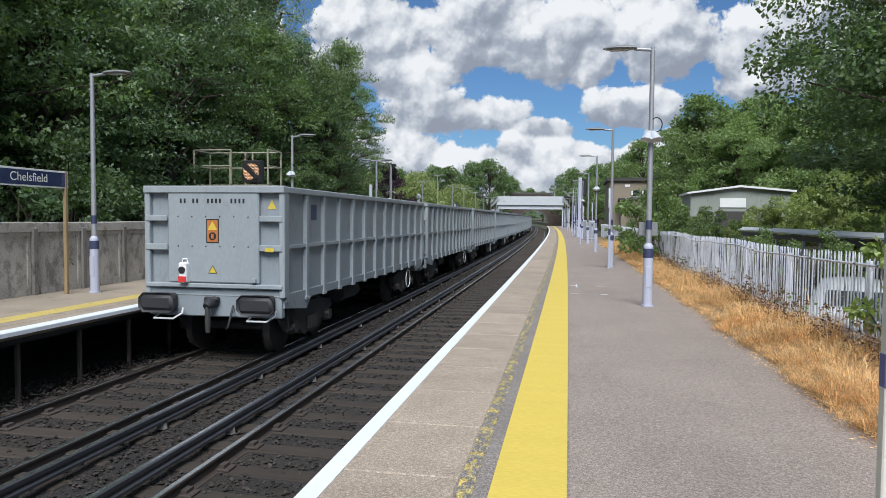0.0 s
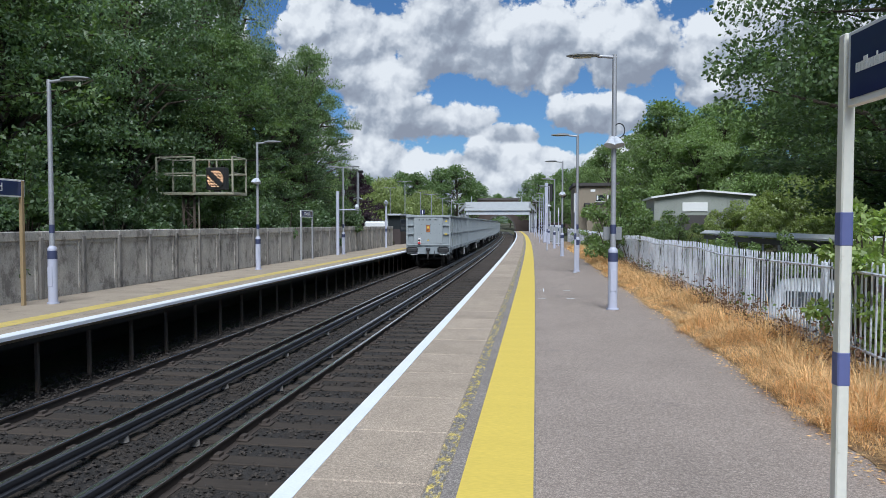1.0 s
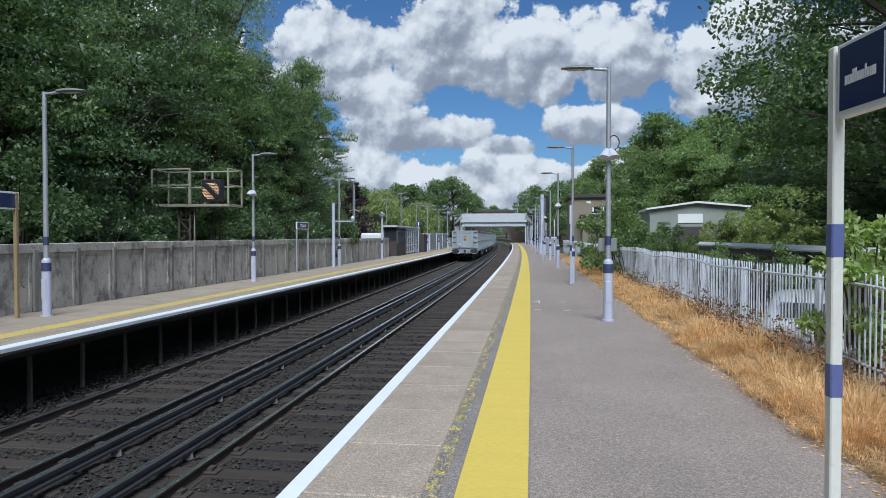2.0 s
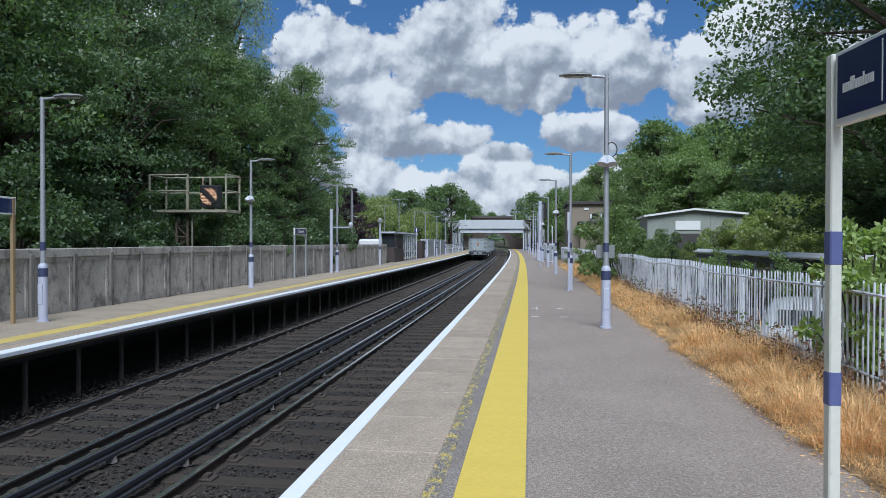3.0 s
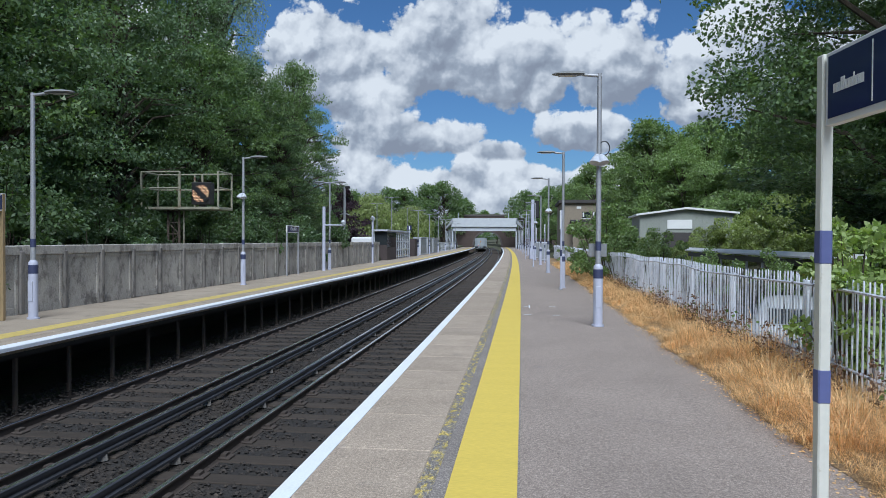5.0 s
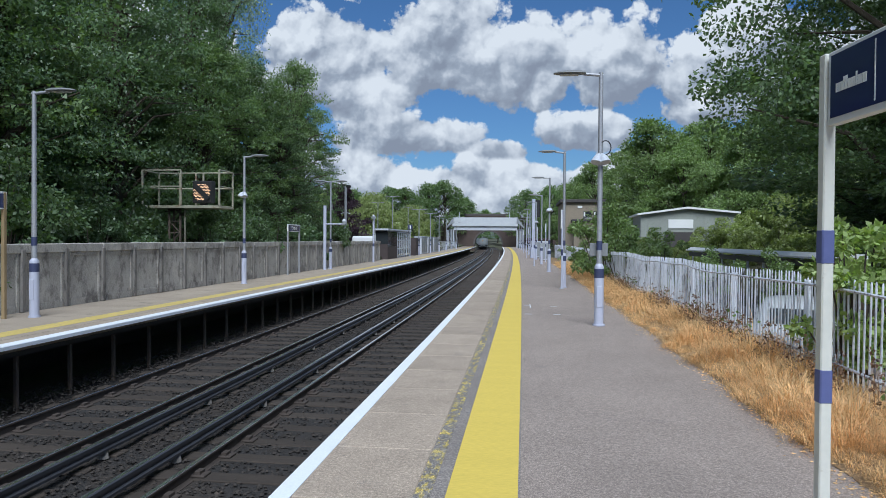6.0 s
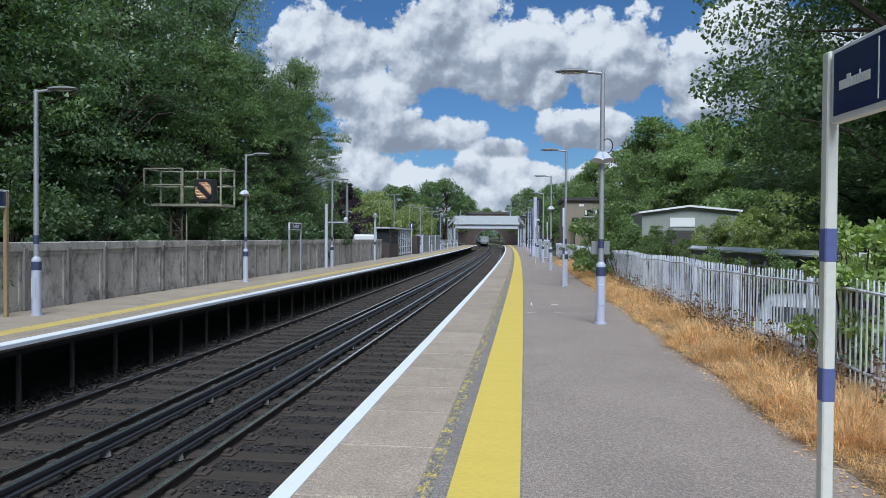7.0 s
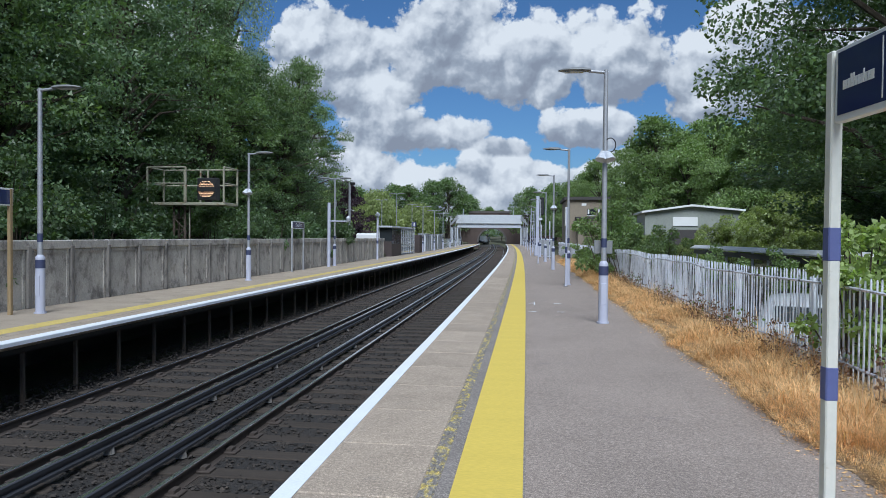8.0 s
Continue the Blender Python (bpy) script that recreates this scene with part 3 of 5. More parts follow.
    tagged(part("verge", g, LITTER, label="dry soil and straw litter beside the platform", smooth=True), kind="structure", category="verge")


def build_concrete_wall():
    w = tagged(new("wall_concrete"), "weathered grey concrete panel boundary wall", "wall", kind="structure")
    # each bay: a recessed sheet inside a raised rim, a narrow post, a beam along the top
    g = Shape().soft_box(-0.045, 0.02, 0.07, 1.31, 0.0, 1.24, 0.008)
    for y0, y1, z0, z1 in ((0.07, 0.16, 0.0, 1.24), (1.22, 1.31, 0.0, 1.24), (0.16, 1.22, 1.17, 1.24), (0.16, 1.22, 0.0, 0.16)):
        g.prism([(0.021, y0), (0.045, y0 + 0.01), (0.045, y1 - 0.01), (0.021, y1)], 2, z0, z1)
    panel = g.mesh("concrete_panel", CONCRETE)
    post = Shape().soft_box(-0.06, 0.105, -0.065, 0.065, 0, 1.33, 0.014).mesh("concrete_post", CONCRETE_POST)
    cap = Shape().soft_box(-0.08, 0.075, 0.003, 1.377, 1.245, 1.45, 0.018).mesh("coping", CONCRETE)
    y = -7.58
    rnd = random.Random(2)
    while y < 50:
        m = spot(-10.5, y, rnd.uniform(-0.012, 0.012), rnd.uniform(-0.4, 0.4))
        shared("concrete_panel", panel, w, m)
        shared("concrete_post", post, w, m)
        shared("coping", cap, w, m)
        y += 1.38
    return w


# ---- platform furniture ----
def lamp_post(height=4.73, speakers=False, arms=(1,), stout=1.12):
    lamp = new("platform_lamp")
    b = part("base", Shape().tube([(0, 0, 0), (0, 0, 0.03), (0, 0, 0.032), (0, 0, stout - 0.03), (0, 0, stout), (0, 0, stout + 0.05)], [0.115, 0.115, 0.088, 0.088, 0.085, 0.05], 20), POST_PAINT, lamp, "stout pale lavender base section", True)
    part("band", Shape().tube([(0, 0, stout - 0.22), (0, 0, stout - 0.05)], 0.0905, 20), NAVY, b, "navy blue band", True)
    part("access_door", Shape().soft_box(-0.05, 0.05, -0.0925, -0.07, 0.35, 0.75, 0.006), POST_PAINT, b, "painted access door")
    pole = part("pole", Shape().tube([(0, 0, stout + 0.04), (0, 0, height)], [0.052, 0.040], 16), POLE_GREY, lamp, "slim grey upper pole", True)
    part("band", Shape().tube([(0, 0, stout + 0.30), (0, 0, stout + 0.47)], 0.0535, 16), NAVY, pole, "navy blue band", True)
    for s in arms:
        part("arm", Shape().tube([(0.04 * s, 0, height - 0.05), (-0.18 * s, 0, height - 0.03), (-0.32 * s, 0, height - 0.015)], 0.03, 10), POLE_GREY, lamp, smooth=True)
        g = Shape()
        prof = [(-0.28, 0.055, 0.04), (-0.42, 0.10, 0.055), (-0.62, 0.13, 0.055), (-0.8, 0.10, 0.035), (-0.88, 0.04, 0.015)]
        for x, w, h in prof:
            for k in range(12):
                a = 2 * math.pi * k / 12
                g.v.append((x * s, w * math.cos(a), height + h * (math.sin(a) if math.sin(a) > 0 else 0.55 * math.sin(a))))
        for i in range(len(prof) - 1):
            for k in range(12):
                q, r = i * 12 + k, i * 12 + (k + 1) % 12
                g.f.append((q, r, r + 12, q + 12))
        g.f.append(tuple(range(12))), g.f.append(tuple(range(48, 60)))
        head = part("lantern", g, LAMP_HEAD, lamp, "grey flat lantern", True)
        part("lens", Shape().soft_box(-0.76 if s > 0 else 0.42, -0.42 if s > 0 else 0.76, -0.07, 0.07, height - 0.036, height - 0.026, 0.004), LENS, head)
    if speakers:
        bx = part("bracket", Shape().tube([(0, 0, 3.12), (0, 0, 3.22)], 0.065, 14), POLE_GREY, lamp, smooth=True)
        for a in (235, 300):
            m = pose(0, 0, 3.13, 0, 0, a)
            g = Shape().tube([m @ Vector((0.05, 0, 0.06)), m @ Vector((0.10, 0, 0.03)), m @ Vector((0.15, 0, -0.09))], [0.04, 0.055, 0.11], 14)
            part("loudspeaker", g, SHADE_GREY, lamp, "grey horn loudspeaker", True)
        ring = [(0.10 * math.cos(a), -0.03, 3.33 + 0.13 * math.sin(a)) for a in (math.pi * 2 * k / 18 for k in range(19))]
        part("cable_loop", Shape().tube([(x + 0.09, y, z) for x, y, z in ring], 0.01, 6), BLACK, lamp, "looped black cable", True)
    return lamp


def build_lamps():
    label = "pale platform lamp post with navy bands and grey lantern"
    a = tagged(lamp_post(4.73, True), label + " and loudspeakers", "lamp post", "platform lamps")
    a.matrix_basis = spot(1.42, 12.97)
    n = tagged(part("notice_plate", Shape().soft_box(-0.17, 0.17, 0.0, 0.02, 0, 0.25, 0.006), LAMP_HEAD), "grey back of a small notice plate on the lamp post", "notice")
    n.matrix_basis = spot(1.42, 13.06, 1.30)
    b = tagged(lamp_post(4.6), label, "lamp post", "platform lamps")
    b.matrix_basis = spot(1.40, 23.3)
    for o, y in ((1.42, 45.5), (1.42, 67.5), (1.42, 78.5), (1.42, 90), (1.42, 101), (1.42, 113), (1.42, 125)):
        copy_thing(b, spot(o, y))
    copy_thing(a, spot(1.40, 34.4))
    copy_thing(a, spot(1.42, 56.5))
    c = tagged(lamp_post(4.47, False, (-1,)), label, "lamp post", "platform lamps")
    c.matrix_basis = spot(-9.62, 12.41)
    s = tagged(lamp_post(4.47, True, (-1,)), label + " and loudspeakers", "lamp post", "platform lamps")
    s.matrix_basis = spot(-9.68, 22.8)
    d = tagged(lamp_post(4.63, False, (1, -1)), "pale lamp post with two lanterns", "lamp post", "platform lamps")
    d.matrix_basis = spot(-10.0, 34.9)
    for y in (68, 78, 88, 99, 110, 121):
        copy_thing(d, spot(-9.95, y))
    return a


def build_signs():
    # running-in board beside the camera
    s = new("station_sign")
    tagged(s, "navy station sign with white lettering on banded off-white posts", "sign")
    g = 0.027
    for y, name in ((3.33, "post"), (1.35, "post")):
        p = part(name, Shape().soft_box(-g, g, y - g, y + g, 0, 2.46, 0.006), OFF_WHITE, s)
        for z0, z1 in ((0.85, 1.01), (1.495, 1.655)):
            part("band", Shape().soft_box(-g - 0.002, g + 0.002, y - g - 0.002, y + g + 0.002, z0, z1, 0.006), BAND_BLUE, p, "faded blue painted band")
    f = part("panel", Shape().soft_box(-0.022, 0.022, 1.40, 3.285, 2.125, 2.455, 0.004), SIGN_WHITE, s, "white framed sign panel")
    part("face", Shape().box(-0.0255, -0.02, 1.43, 3.26, 2.155, 2.435), SIGN_NAVY, f, "glossy navy sign face")
    # operator mark as plain shapes
    y = 3.215
    for i, w in enumerate((0.018, 0.02, 0.02, 0.014, 0.02, 0.02, 0.02, 0.018, 0.014, 0.02, 0.016, 0.03)):
        h = 0.058 if i in (3, 4, 8) else 0.04
        part("mark", Shape().box(-0.0275, -0.025, y - w + 0.004, y, 2.262, 2.262 + h), SIGN_WHITE, f, "white plain operator mark")
        y -= w
    part("divider", Shape().box(-0.0275, -0.025, 2.93, 2.936, 2.17, 2.42), SIGN_WHITE, f)
    s.matrix_basis = pose(1.40, 3.33, 0, 0, 0, 5.7) @ pose(0, -3.33, 0)
    # the same kind across the line
    for k, (o, y, n) in enumerate(((-9.98, 12.05, 2.6), (-10.15, 30.2, 1.55))):
        t = new("station_sign")
        tagged(t, "navy Chelsfield station sign on slim timber-coloured posts", "sign")
        for yy in (0, -n):
            part("post", Shape().soft_box(-0.035, 0.035, yy - 0.035, yy + 0.035, 0, 2.45 - 0.25 * k, 0.005), TIMBER if k == 0 else POLE_GREY, t)
        z0, z1 = (2.12, 2.46) if k == 0 else (1.9, 2.22)
        f = part("panel", Shape().soft_box(-0.025, 0.025, -n - 0.06, 0.06, z0, z1, 0.004), SIGN_WHITE, t, "white framed sign panel")
        part("face", Shape().box(0.02, 0.0275, -n - 0.03, 0.03, z0 + 0.03, z1 - 0.035), SIGN_NAVY, f, "navy sign face")
        cu = bpy.data.curves.new("lettering", "FONT")
        cu.body, cu.size, cu.align_x, cu.align_y, cu.extrude = "Chelsfield", 0.23 if k == 0 else 0.2, "CENTER", "CENTER", 0.001
        tx = new("lettering", cu)
        tx.data.materials.append(SIGN_WHITE)
        tx.parent = f
        tx.matrix_basis = Matrix.Translation((0.0295, -n / 2 - (-0.35 if k == 0 else 0), (z0 + z1) / 2)) @ pose(0, 0, 0, 90, 0, 90)
        t.matrix_basis = spot(o, y)


def build_banner():
    """The banner repeater signal on its staging."""
    s = tagged(new("banner_signal"), "banner repeater signal on a caged steel staging among trees", "railway signal")
    X0, X1, Y0, Y1, Z0, Z1 = -1.69, 1.26, 0.0, 1.15, 2.77, 4.05
    floor = Shape().soft_box(X0, X1 + 0.04, Y0, Y1, Z0 - 0.10, Z0, 0.01)
    part("staging_floor", floor, CAGE, s, "steel staging floor")
    def bar(a, b, r=0.028):
        part("rail_bar", Shape().tube([a, b], r, 8), CAGE, s)
    for x in (X0, -0.85, -0.2, 0.1, X1):
        for y in (Y0, Y1):
            if x in (-0.85, 0.1) and y == Y0:
                continue
            part("upright", Shape().soft_box(x - 0.03, x + 0.03, y - 0.03, y + 0.03, Z0, Z1, 0.005), CAGE, s)
    for z in (Z1, (Z0 + Z1) / 2 + 0.05):
        bar((X0, Y1, z), (X1, Y1, z))
        bar((X0, Y0, z), (-0.2, Y0, z))
        for x in (X0, X1):
            bar((x, Y0, z), (x, Y1, z))
    for x in (-0.83, -0.40):
        for y in (0.37, 0.73):
            g = Shape().box(x - 0.045, x + 0.045, y - 0.045, y - 0.03, 0.0, Z0 - 0.1)
            g.box(x - 0.045, x - 0.03, y - 0.03, y + 0.045, 0.0, Z0 - 0.1)
            part("column_angle", g, RUSTY, s, "rusty steel angle")
    for k in range(6):
        z0, z1 = 0.1 + 0.42 * k, 0.1 + 0.42 * (k + 1)
        for y in (0.335, 0.765):
            a, b = (-0.83, -0.40) if k % 2 else (-0.40, -0.83)
            part("lattice_bar", Shape().tube([(a, y, z0), (b, y, z1)], 0.022, 6), RUSTY, s)
        part("lattice_bar", Shape().tube([(-0.83, 0.335, z1), (-0.40, 0.335, z1)], 0.02, 6), RUSTY, s)
    part("ladder_rail", Shape().tube([(-0.2, 0.3, 0.0), (-0.2, 0.3, Z0)], 0.025, 8), CAGE, s)
    c = Vector((0.45, 0.30, 3.27))
    box = part("signal_case", Shape().soft_box(c.x - 0.37, c.x + 0.37, c.y, c.y + 0.35, c.z - 0.40, c.z + 0.42, 0.03), BLACK, s, "black square signal case")
    part("support", Shape().soft_box(c.x - 0.12, c.x + 0.12, c.y + 0.1, c.y + 0.25, Z0, c.z - 0.38, 0.01), BLACK, s)
    disc = part("lamp_disc", Shape().tube([(c.x, c.y - 0.012, c.z), (c.x, c.y + 0.01, c.z)], 0.34, 36), BLACK, s, "round black backing disc")
    dot = Shape().tube([(0, -0.006, 0), (0, 0.006, 0)], 0.013, 6).mesh("lit_dot", LED)
    for i in range(-7, 8):
        for j in range(-6, 7):
            x, z = (i + 0.5 * (j % 2)) * 0.055, j * 0.055
            if math.hypot(x, z) < 0.325:
                shared("lit_dot", dot, disc, pose(c.x + x, c.y - 0.016, c.z + z))
    arm = part("banner_arm", Shape().soft_box(-0.36, 0.36, -0.012, 0.004, -0.095, 0.095, 0.004), BLACK, s, "black banner arm")
    arm.matrix_basis = pose(c.x, c.y - 0.032, c.z, 0, 45, 0)
    s.matrix_basis = pose(-12.15, 23.42, 0)
    return arm, c


def build_fence():
    f = tagged(new("pale_fence"), "bent pale steel palisade fence behind dry grass", "fence")
    rnd = random.Random(5)
    pale = Shape().tube([(0, 0, -0.25), (0, 0, 1.19), (0, 0, 1.215)], [0.0105, 0.0105, 0.006], 7)
    me = pale.mesh("pale", PALE_STEEL)
    rest = Shape()
    y = 2.2
    k = 0
    def sway(y):
        return 0.022 * math.sin(y * 0.9) + 0.012 * math.sin(y * 2.1 + 1)
    def height(y):
        return 0.018 * math.sin(y * 0.9 + 0.5) + 0.006 * math.sin(y * 2.3)
    while y < 62:
        o = 3.30 + sway(y)
        m = spot(o, y, height(y) + rnd.uniform(-0.006, 0.006)) @ pose(0, 0, 0, rnd.uniform(-0.5, 0.5), rnd.uniform(-0.5, 0.5), rnd.uniform(-8, 8))
        if k < 290:
            shared("pale", me, f, m)
        else:
            rest.soft_box(-0.011, 0.011, -0.012, 0.012, -0.2, 1.21, 0.004, m)
        k += 1
        y += 0.105
    tagged(part("fence_remainder", rest, PALE_STEEL, f), kind="stuff")
    for z in (1.09, 0.3):
        g = Shape()
        ys = steps(2.2, 62, 0.4)
        g.tube([(cx(y) + 3.265 + sway(y) * 1.4, y, z + height(y) + 0.012 * math.sin(y * 1.9)) for y in ys], 0.017, 6)
        part("fence_rail", g, PALE_STEEL, f, "wavy horizontal rail", True)
    for y in steps(3.2, 60, 2.75):
        part("fence_post", Shape().soft_box(-0.035, 0.035, -0.035, 0.035, -0.4, 1.12, 0.006), PALE_STEEL, f, at=spot(3.385 + sway(y), y, height(y)))
    return f


# ---- goods train ----
BODY_L, PITCH, HALF_W = 11.35, 12.2, 1.31
Z_TOP, Z_FLOOR = 3.03, 1.15


def build_wagon():
    """A bogie box wagon; its rear end at y = 0, rails at z = 0."""
    w = new("goods_wagon")
    L, H = BODY_L, HALF_W
    y0 = 0.42
    y1 = y0 + L
    t = 0.04
    for s in (-1, 1):
        part("side_wall", Shape().box(min(s * (H - 0.07), s * (H - 0.07 - t)), max(s * (H - 0.07), s * (H - 0.07 - t)), y0, y1, Z_FLOOR, Z_TOP - 0.05), WAGON, w, "plain grey side sheet")
        part("top_rail", Shape().soft_box(min(s * (H + 0.02), s * (H - 0.13)), max(s * (H + 0.02), s * (H - 0.13)), y0 - 0.02, y1 + 0.02, Z_TOP - 0.11, Z_TOP, 0.015), WAGON_RIB, w)
        part("sole_bar", Shape().prism([(y0, Z_FLOOR), (y0, 0.92), (y0 + 1.0, 0.80), (y0 + 1.25, 1.0), (y1 - 1.25, 1.0), (y1 - 1.0, 0.80), (y1, 0.92), (y1, Z_FLOOR)], 0, s * (H - 0.10), s * (H - 0.02)), WAGON, w)
        rib = Shape().prism([(-0.055, Z_FLOOR - 0.13), (-0.055, Z_TOP - 0.1), (0.055, Z_TOP - 0.1), (0.055, Z_FLOOR - 0.13)], 0, s * (H - 0.07), s * (H + 0.005))
        rib = rib.mesh("rib", WAGON_RIB)
        n = 13
        for i in range(n):
            shared("rib", rib, w, pose(0, y0 + 0.08 + (L - 0.16) * i / (n - 1), 0))
        for i in range(n - 1):
            a = y0 + 0.08 + (L - 0.16) * i / (n - 1)
            b = y0 + 0.08 + (L - 0.16) * (i + 1) / (n - 1)
            mid = Shape().prism([(min(s * (H - 0.071), s * (H - 0.005)), Z_FLOOR + 0.80), (max(s * (H - 0.071), s * (H - 0.005)), Z_FLOOR + 0.80), (max(s * (H - 0.071), s * (H - 0.005)), Z_FLOOR + 0.86), (min(s * (H - 0.071), s * (H - 0.005)), Z_FLOOR + 0.86)], 1, a + 0.056, b - 0.056)
            part("side_stiffener", mid, WAGON_RIB, w)
        gus = Shape().prism([(s * (H - 0.07), Z_FLOOR - 0.02), (s * (H + 0.012), Z_FLOOR - 0.14), (s * (H + 0.012), Z_FLOOR - 0.18), (s * (H - 0.07), Z_FLOOR - 0.18)], 1, -0.09, 0.09).mesh("gusset", WAGON_RIB)
        for i in range(1, n - 1):
            shared("gusset", gus, w, pose(0, y0 + 0.08 + (L - 0.16) * i / (n - 1), 0))
    part("floor", Shape().box(-H + 0.1, H - 0.1, y0, y1, Z_FLOOR - 0.02, Z_FLOOR + 0.03), WAGON, w)
    for e, ye in ((-1, y0), (1, y1)):
        d = e * 0.03
        part("end_wall", Shape().box(-H + 0.06, H - 0.06, min(ye, ye - d), max(ye, ye - d), Z_FLOOR - 0.05, Z_TOP - 0.05), WAGON, w, "grey end sheet")
        part("end_panel", Shape().soft_box(-0.86, 0.86, min(ye + e * 0.002, ye + e * 0.10), max(ye + e * 0.002, ye + e * 0.10), Z_FLOOR + 0.19, Z_TOP - 0.08, 0.02), WAGON_RIB, w, "flat pale end panel")
        part("end_top_rail", Shape().soft_box(-H - 0.02, H + 0.02, min(ye - d, ye + e * 0.12), max(ye - d, ye + e * 0.12), Z_TOP - 0.12, Z_TOP + 0.01, 0.015), WAGON_RIB, w)
        for z in (2.47, 1.96):
            for s in (-1, 1):
                part("end_step", Shape().soft_box(min(s * 0.87, s * (H - 0.02)), max(s * 0.87, s * (H - 0.02)), min(ye, ye + e * 0.11), max(ye, ye + e * 0.11), z - 0.055, z + 0.055, 0.012), WAGON_RIB, w, "rounded end stiffener")
        for s in (-1, 1):
            part("corner_post", Shape().soft_box(min(s * (H - 0.09), s * (H + 0.015)), max(s * (H - 0.09), s * (H + 0.015)), min(ye - d, ye + e * 0.09), max(ye - d, ye + e * 0.09), Z_FLOOR - 0.05, Z_TOP - 0.11, 0.015), WAGON_RIB, w)
        part("headstock", Shape().soft_box(-H + 0.05, H - 0.05, min(ye - d * 3, ye + e * 0.06), max(ye - d * 3, ye + e * 0.06), 0.74, Z_FLOOR + 0.095, 0.02), WAGON, w)
        part("headstock_seam", Shape().soft_box(-H + 0.06, H - 0.06, min(ye + e * 0.05, ye + e * 0.068), max(ye + e * 0.05, ye + e * 0.068), 1.115, 1.135, 0.003), WAGON_RIB, w)
        part("headstock_ledge", Shape().soft_box(-H + 0.02, H - 0.02, min(ye, ye + e * 0.13), max(ye, ye + e * 0.13), Z_FLOOR + 0.10, Z_FLOOR + 0.18, 0.015), WAGON_RIB, w)
        for s in (-1, 1):
            b = part("buffer", Shape().tube([(s * 0.9, ye + e * 0.05, 1.0), (s * 0.9, ye + e * 0.30, 1.0)], [0.13, 0.10], 14), RUBBER, w, "black buffer", True)
            part("buffer_face", Shape().soft_box(s * 0.92 - 0.34, s * 0.92 + 0.34, min(ye + e * 0.30, ye + e * 0.40), max(ye + e * 0.30, ye + e * 0.40), 0.83, 1.17, 0.085), RUBBER, b, "broad rounded buffer face", True)
            part("buffer_stock", Shape().soft_box(s * 0.92 - 0.2, s * 0.92 + 0.24, min(ye + e * 0.06, ye + e * 0.27), max(ye + e * 0.06, ye + e * 0.27), 0.86, 1.15, 0.04), UNDERFRAME, b)
            part("hand_rail", Shape().tube([(s * 0.87 + 0.33, ye + e * 0.16, 0.9), (s * 0.87 + 0.32, ye + e * 0.18, 0.80), (s * 0.87 + 0.22, ye + e * 0.3, 0.72), (s * 0.87 - 0.14, ye + e * 0.3, 0.72), (s * 0.87 - 0.12, ye + e * 0.18, 0.78)], 0.018, 8), WHITE_BAR, w, "white shunter handrail", True)
        g = Shape().tube([(0, ye, 1.0), (0, ye + e * 0.25, 1.0), (0, ye + e * 0.34, 0.95)], [0.11, 0.09, 0.06], 10)
        g.soft_box(-0.13, 0.13, min(ye + e * 0.08, ye + e * 0.2), max(ye + e * 0.08, ye + e * 0.2), 1.02, 1.1, 0.02)
        part("draw_hook", g, RUBBER, w, "black draw hook", True)
        part("coupling", Shape().tube([(0, ye + e * 0.3, 0.95), (0.02, ye + e * 0.32, 0.7), (0, ye + e * 0.28, 0.5)], [0.04, 0.05, 0.04], 8), UNDERFRAME, w, "hanging coupling links", True)
        part("brake_hose", Shape().tube([(0.38, ye + e * 0.1, 0.95), (0.4, ye + e * 0.25, 0.75), (0.36, ye + e * 0.26, 0.6), (0.3, ye + e * 0.2, 0.55)], 0.02, 8), RUBBER, w, smooth=True)
    rivet = Shape().tube([(0, -0.006, 0), (0, 0.0, 0)], [0.010, 0.014], 8).mesh("rivet", RUBBER)
    for z in (2.50, 1.98):
        for k in range(6):
            shared("rivet", rivet, w, pose(-0.66 + 0.265 * k, y0 - 0.10, z))
    part("paint_patch", Shape().box(0.98, 1.14, y0 - 0.1135, y0 - 0.111, 1.90, 1.97), WARN_YELLOW, w, "yellow lashing mark")
    ring = [(1.22, y1 - 1.75 + 0.27 * math.cos(a), 0.62 + 0.27 * math.sin(a)) for a in (math.pi * 2 * k / 20 for k in range(21))]
    hand_wheel = part("brake_wheel", Shape().tube(ring, 0.017, 6), WHITE_BAR, w, "white brake hand wheel", True)
    for a in (0.5, 2.6, 4.7):
        part("spoke", Shape().tube([(1.20, y1 - 1.75, 0.62), (1.22, y1 - 1.75 + 0.26 * math.cos(a), 0.62 + 0.26 * math.sin(a))], 0.01, 6), UNDERFRAME, hand_wheel)
    part("step_iron", Shape().tube([(1.12, y0 + 0.5, 0.85), (1.14, y0 + 0.5, 0.45), (1.14, y0 + 0.78, 0.45), (1.12, y0 + 0.78, 0.85)], 0.016, 6), WHEEL, w)
    part("lamp_bracket", Shape().soft_box(0.74, 0.82, y0 - 0.16, y0 - 0.10, 1.36, 1.44, 0.01), WAGON_RIB, w)
    # number as plain bars, warning plates
    for i, (x, n) in enumerate(((-0.62, 2), (-0.38, 2), (-0.1, 4), (0.34, 4))):
        for k in range(n):
            part("number_bar", Shape().box(x + 0.075 * k, x + 0.075 * k + 0.035, y0 - 0.104, y0 - 0.098, 2.735, 2.815), BLACK, w)
    part("warning_plate", Shape().box(-0.10, 0.10, y0 - 0.106, y0 - 0.098, 2.06, 2.44), WARN_ORANGE, w, "orange and yellow warning plate")
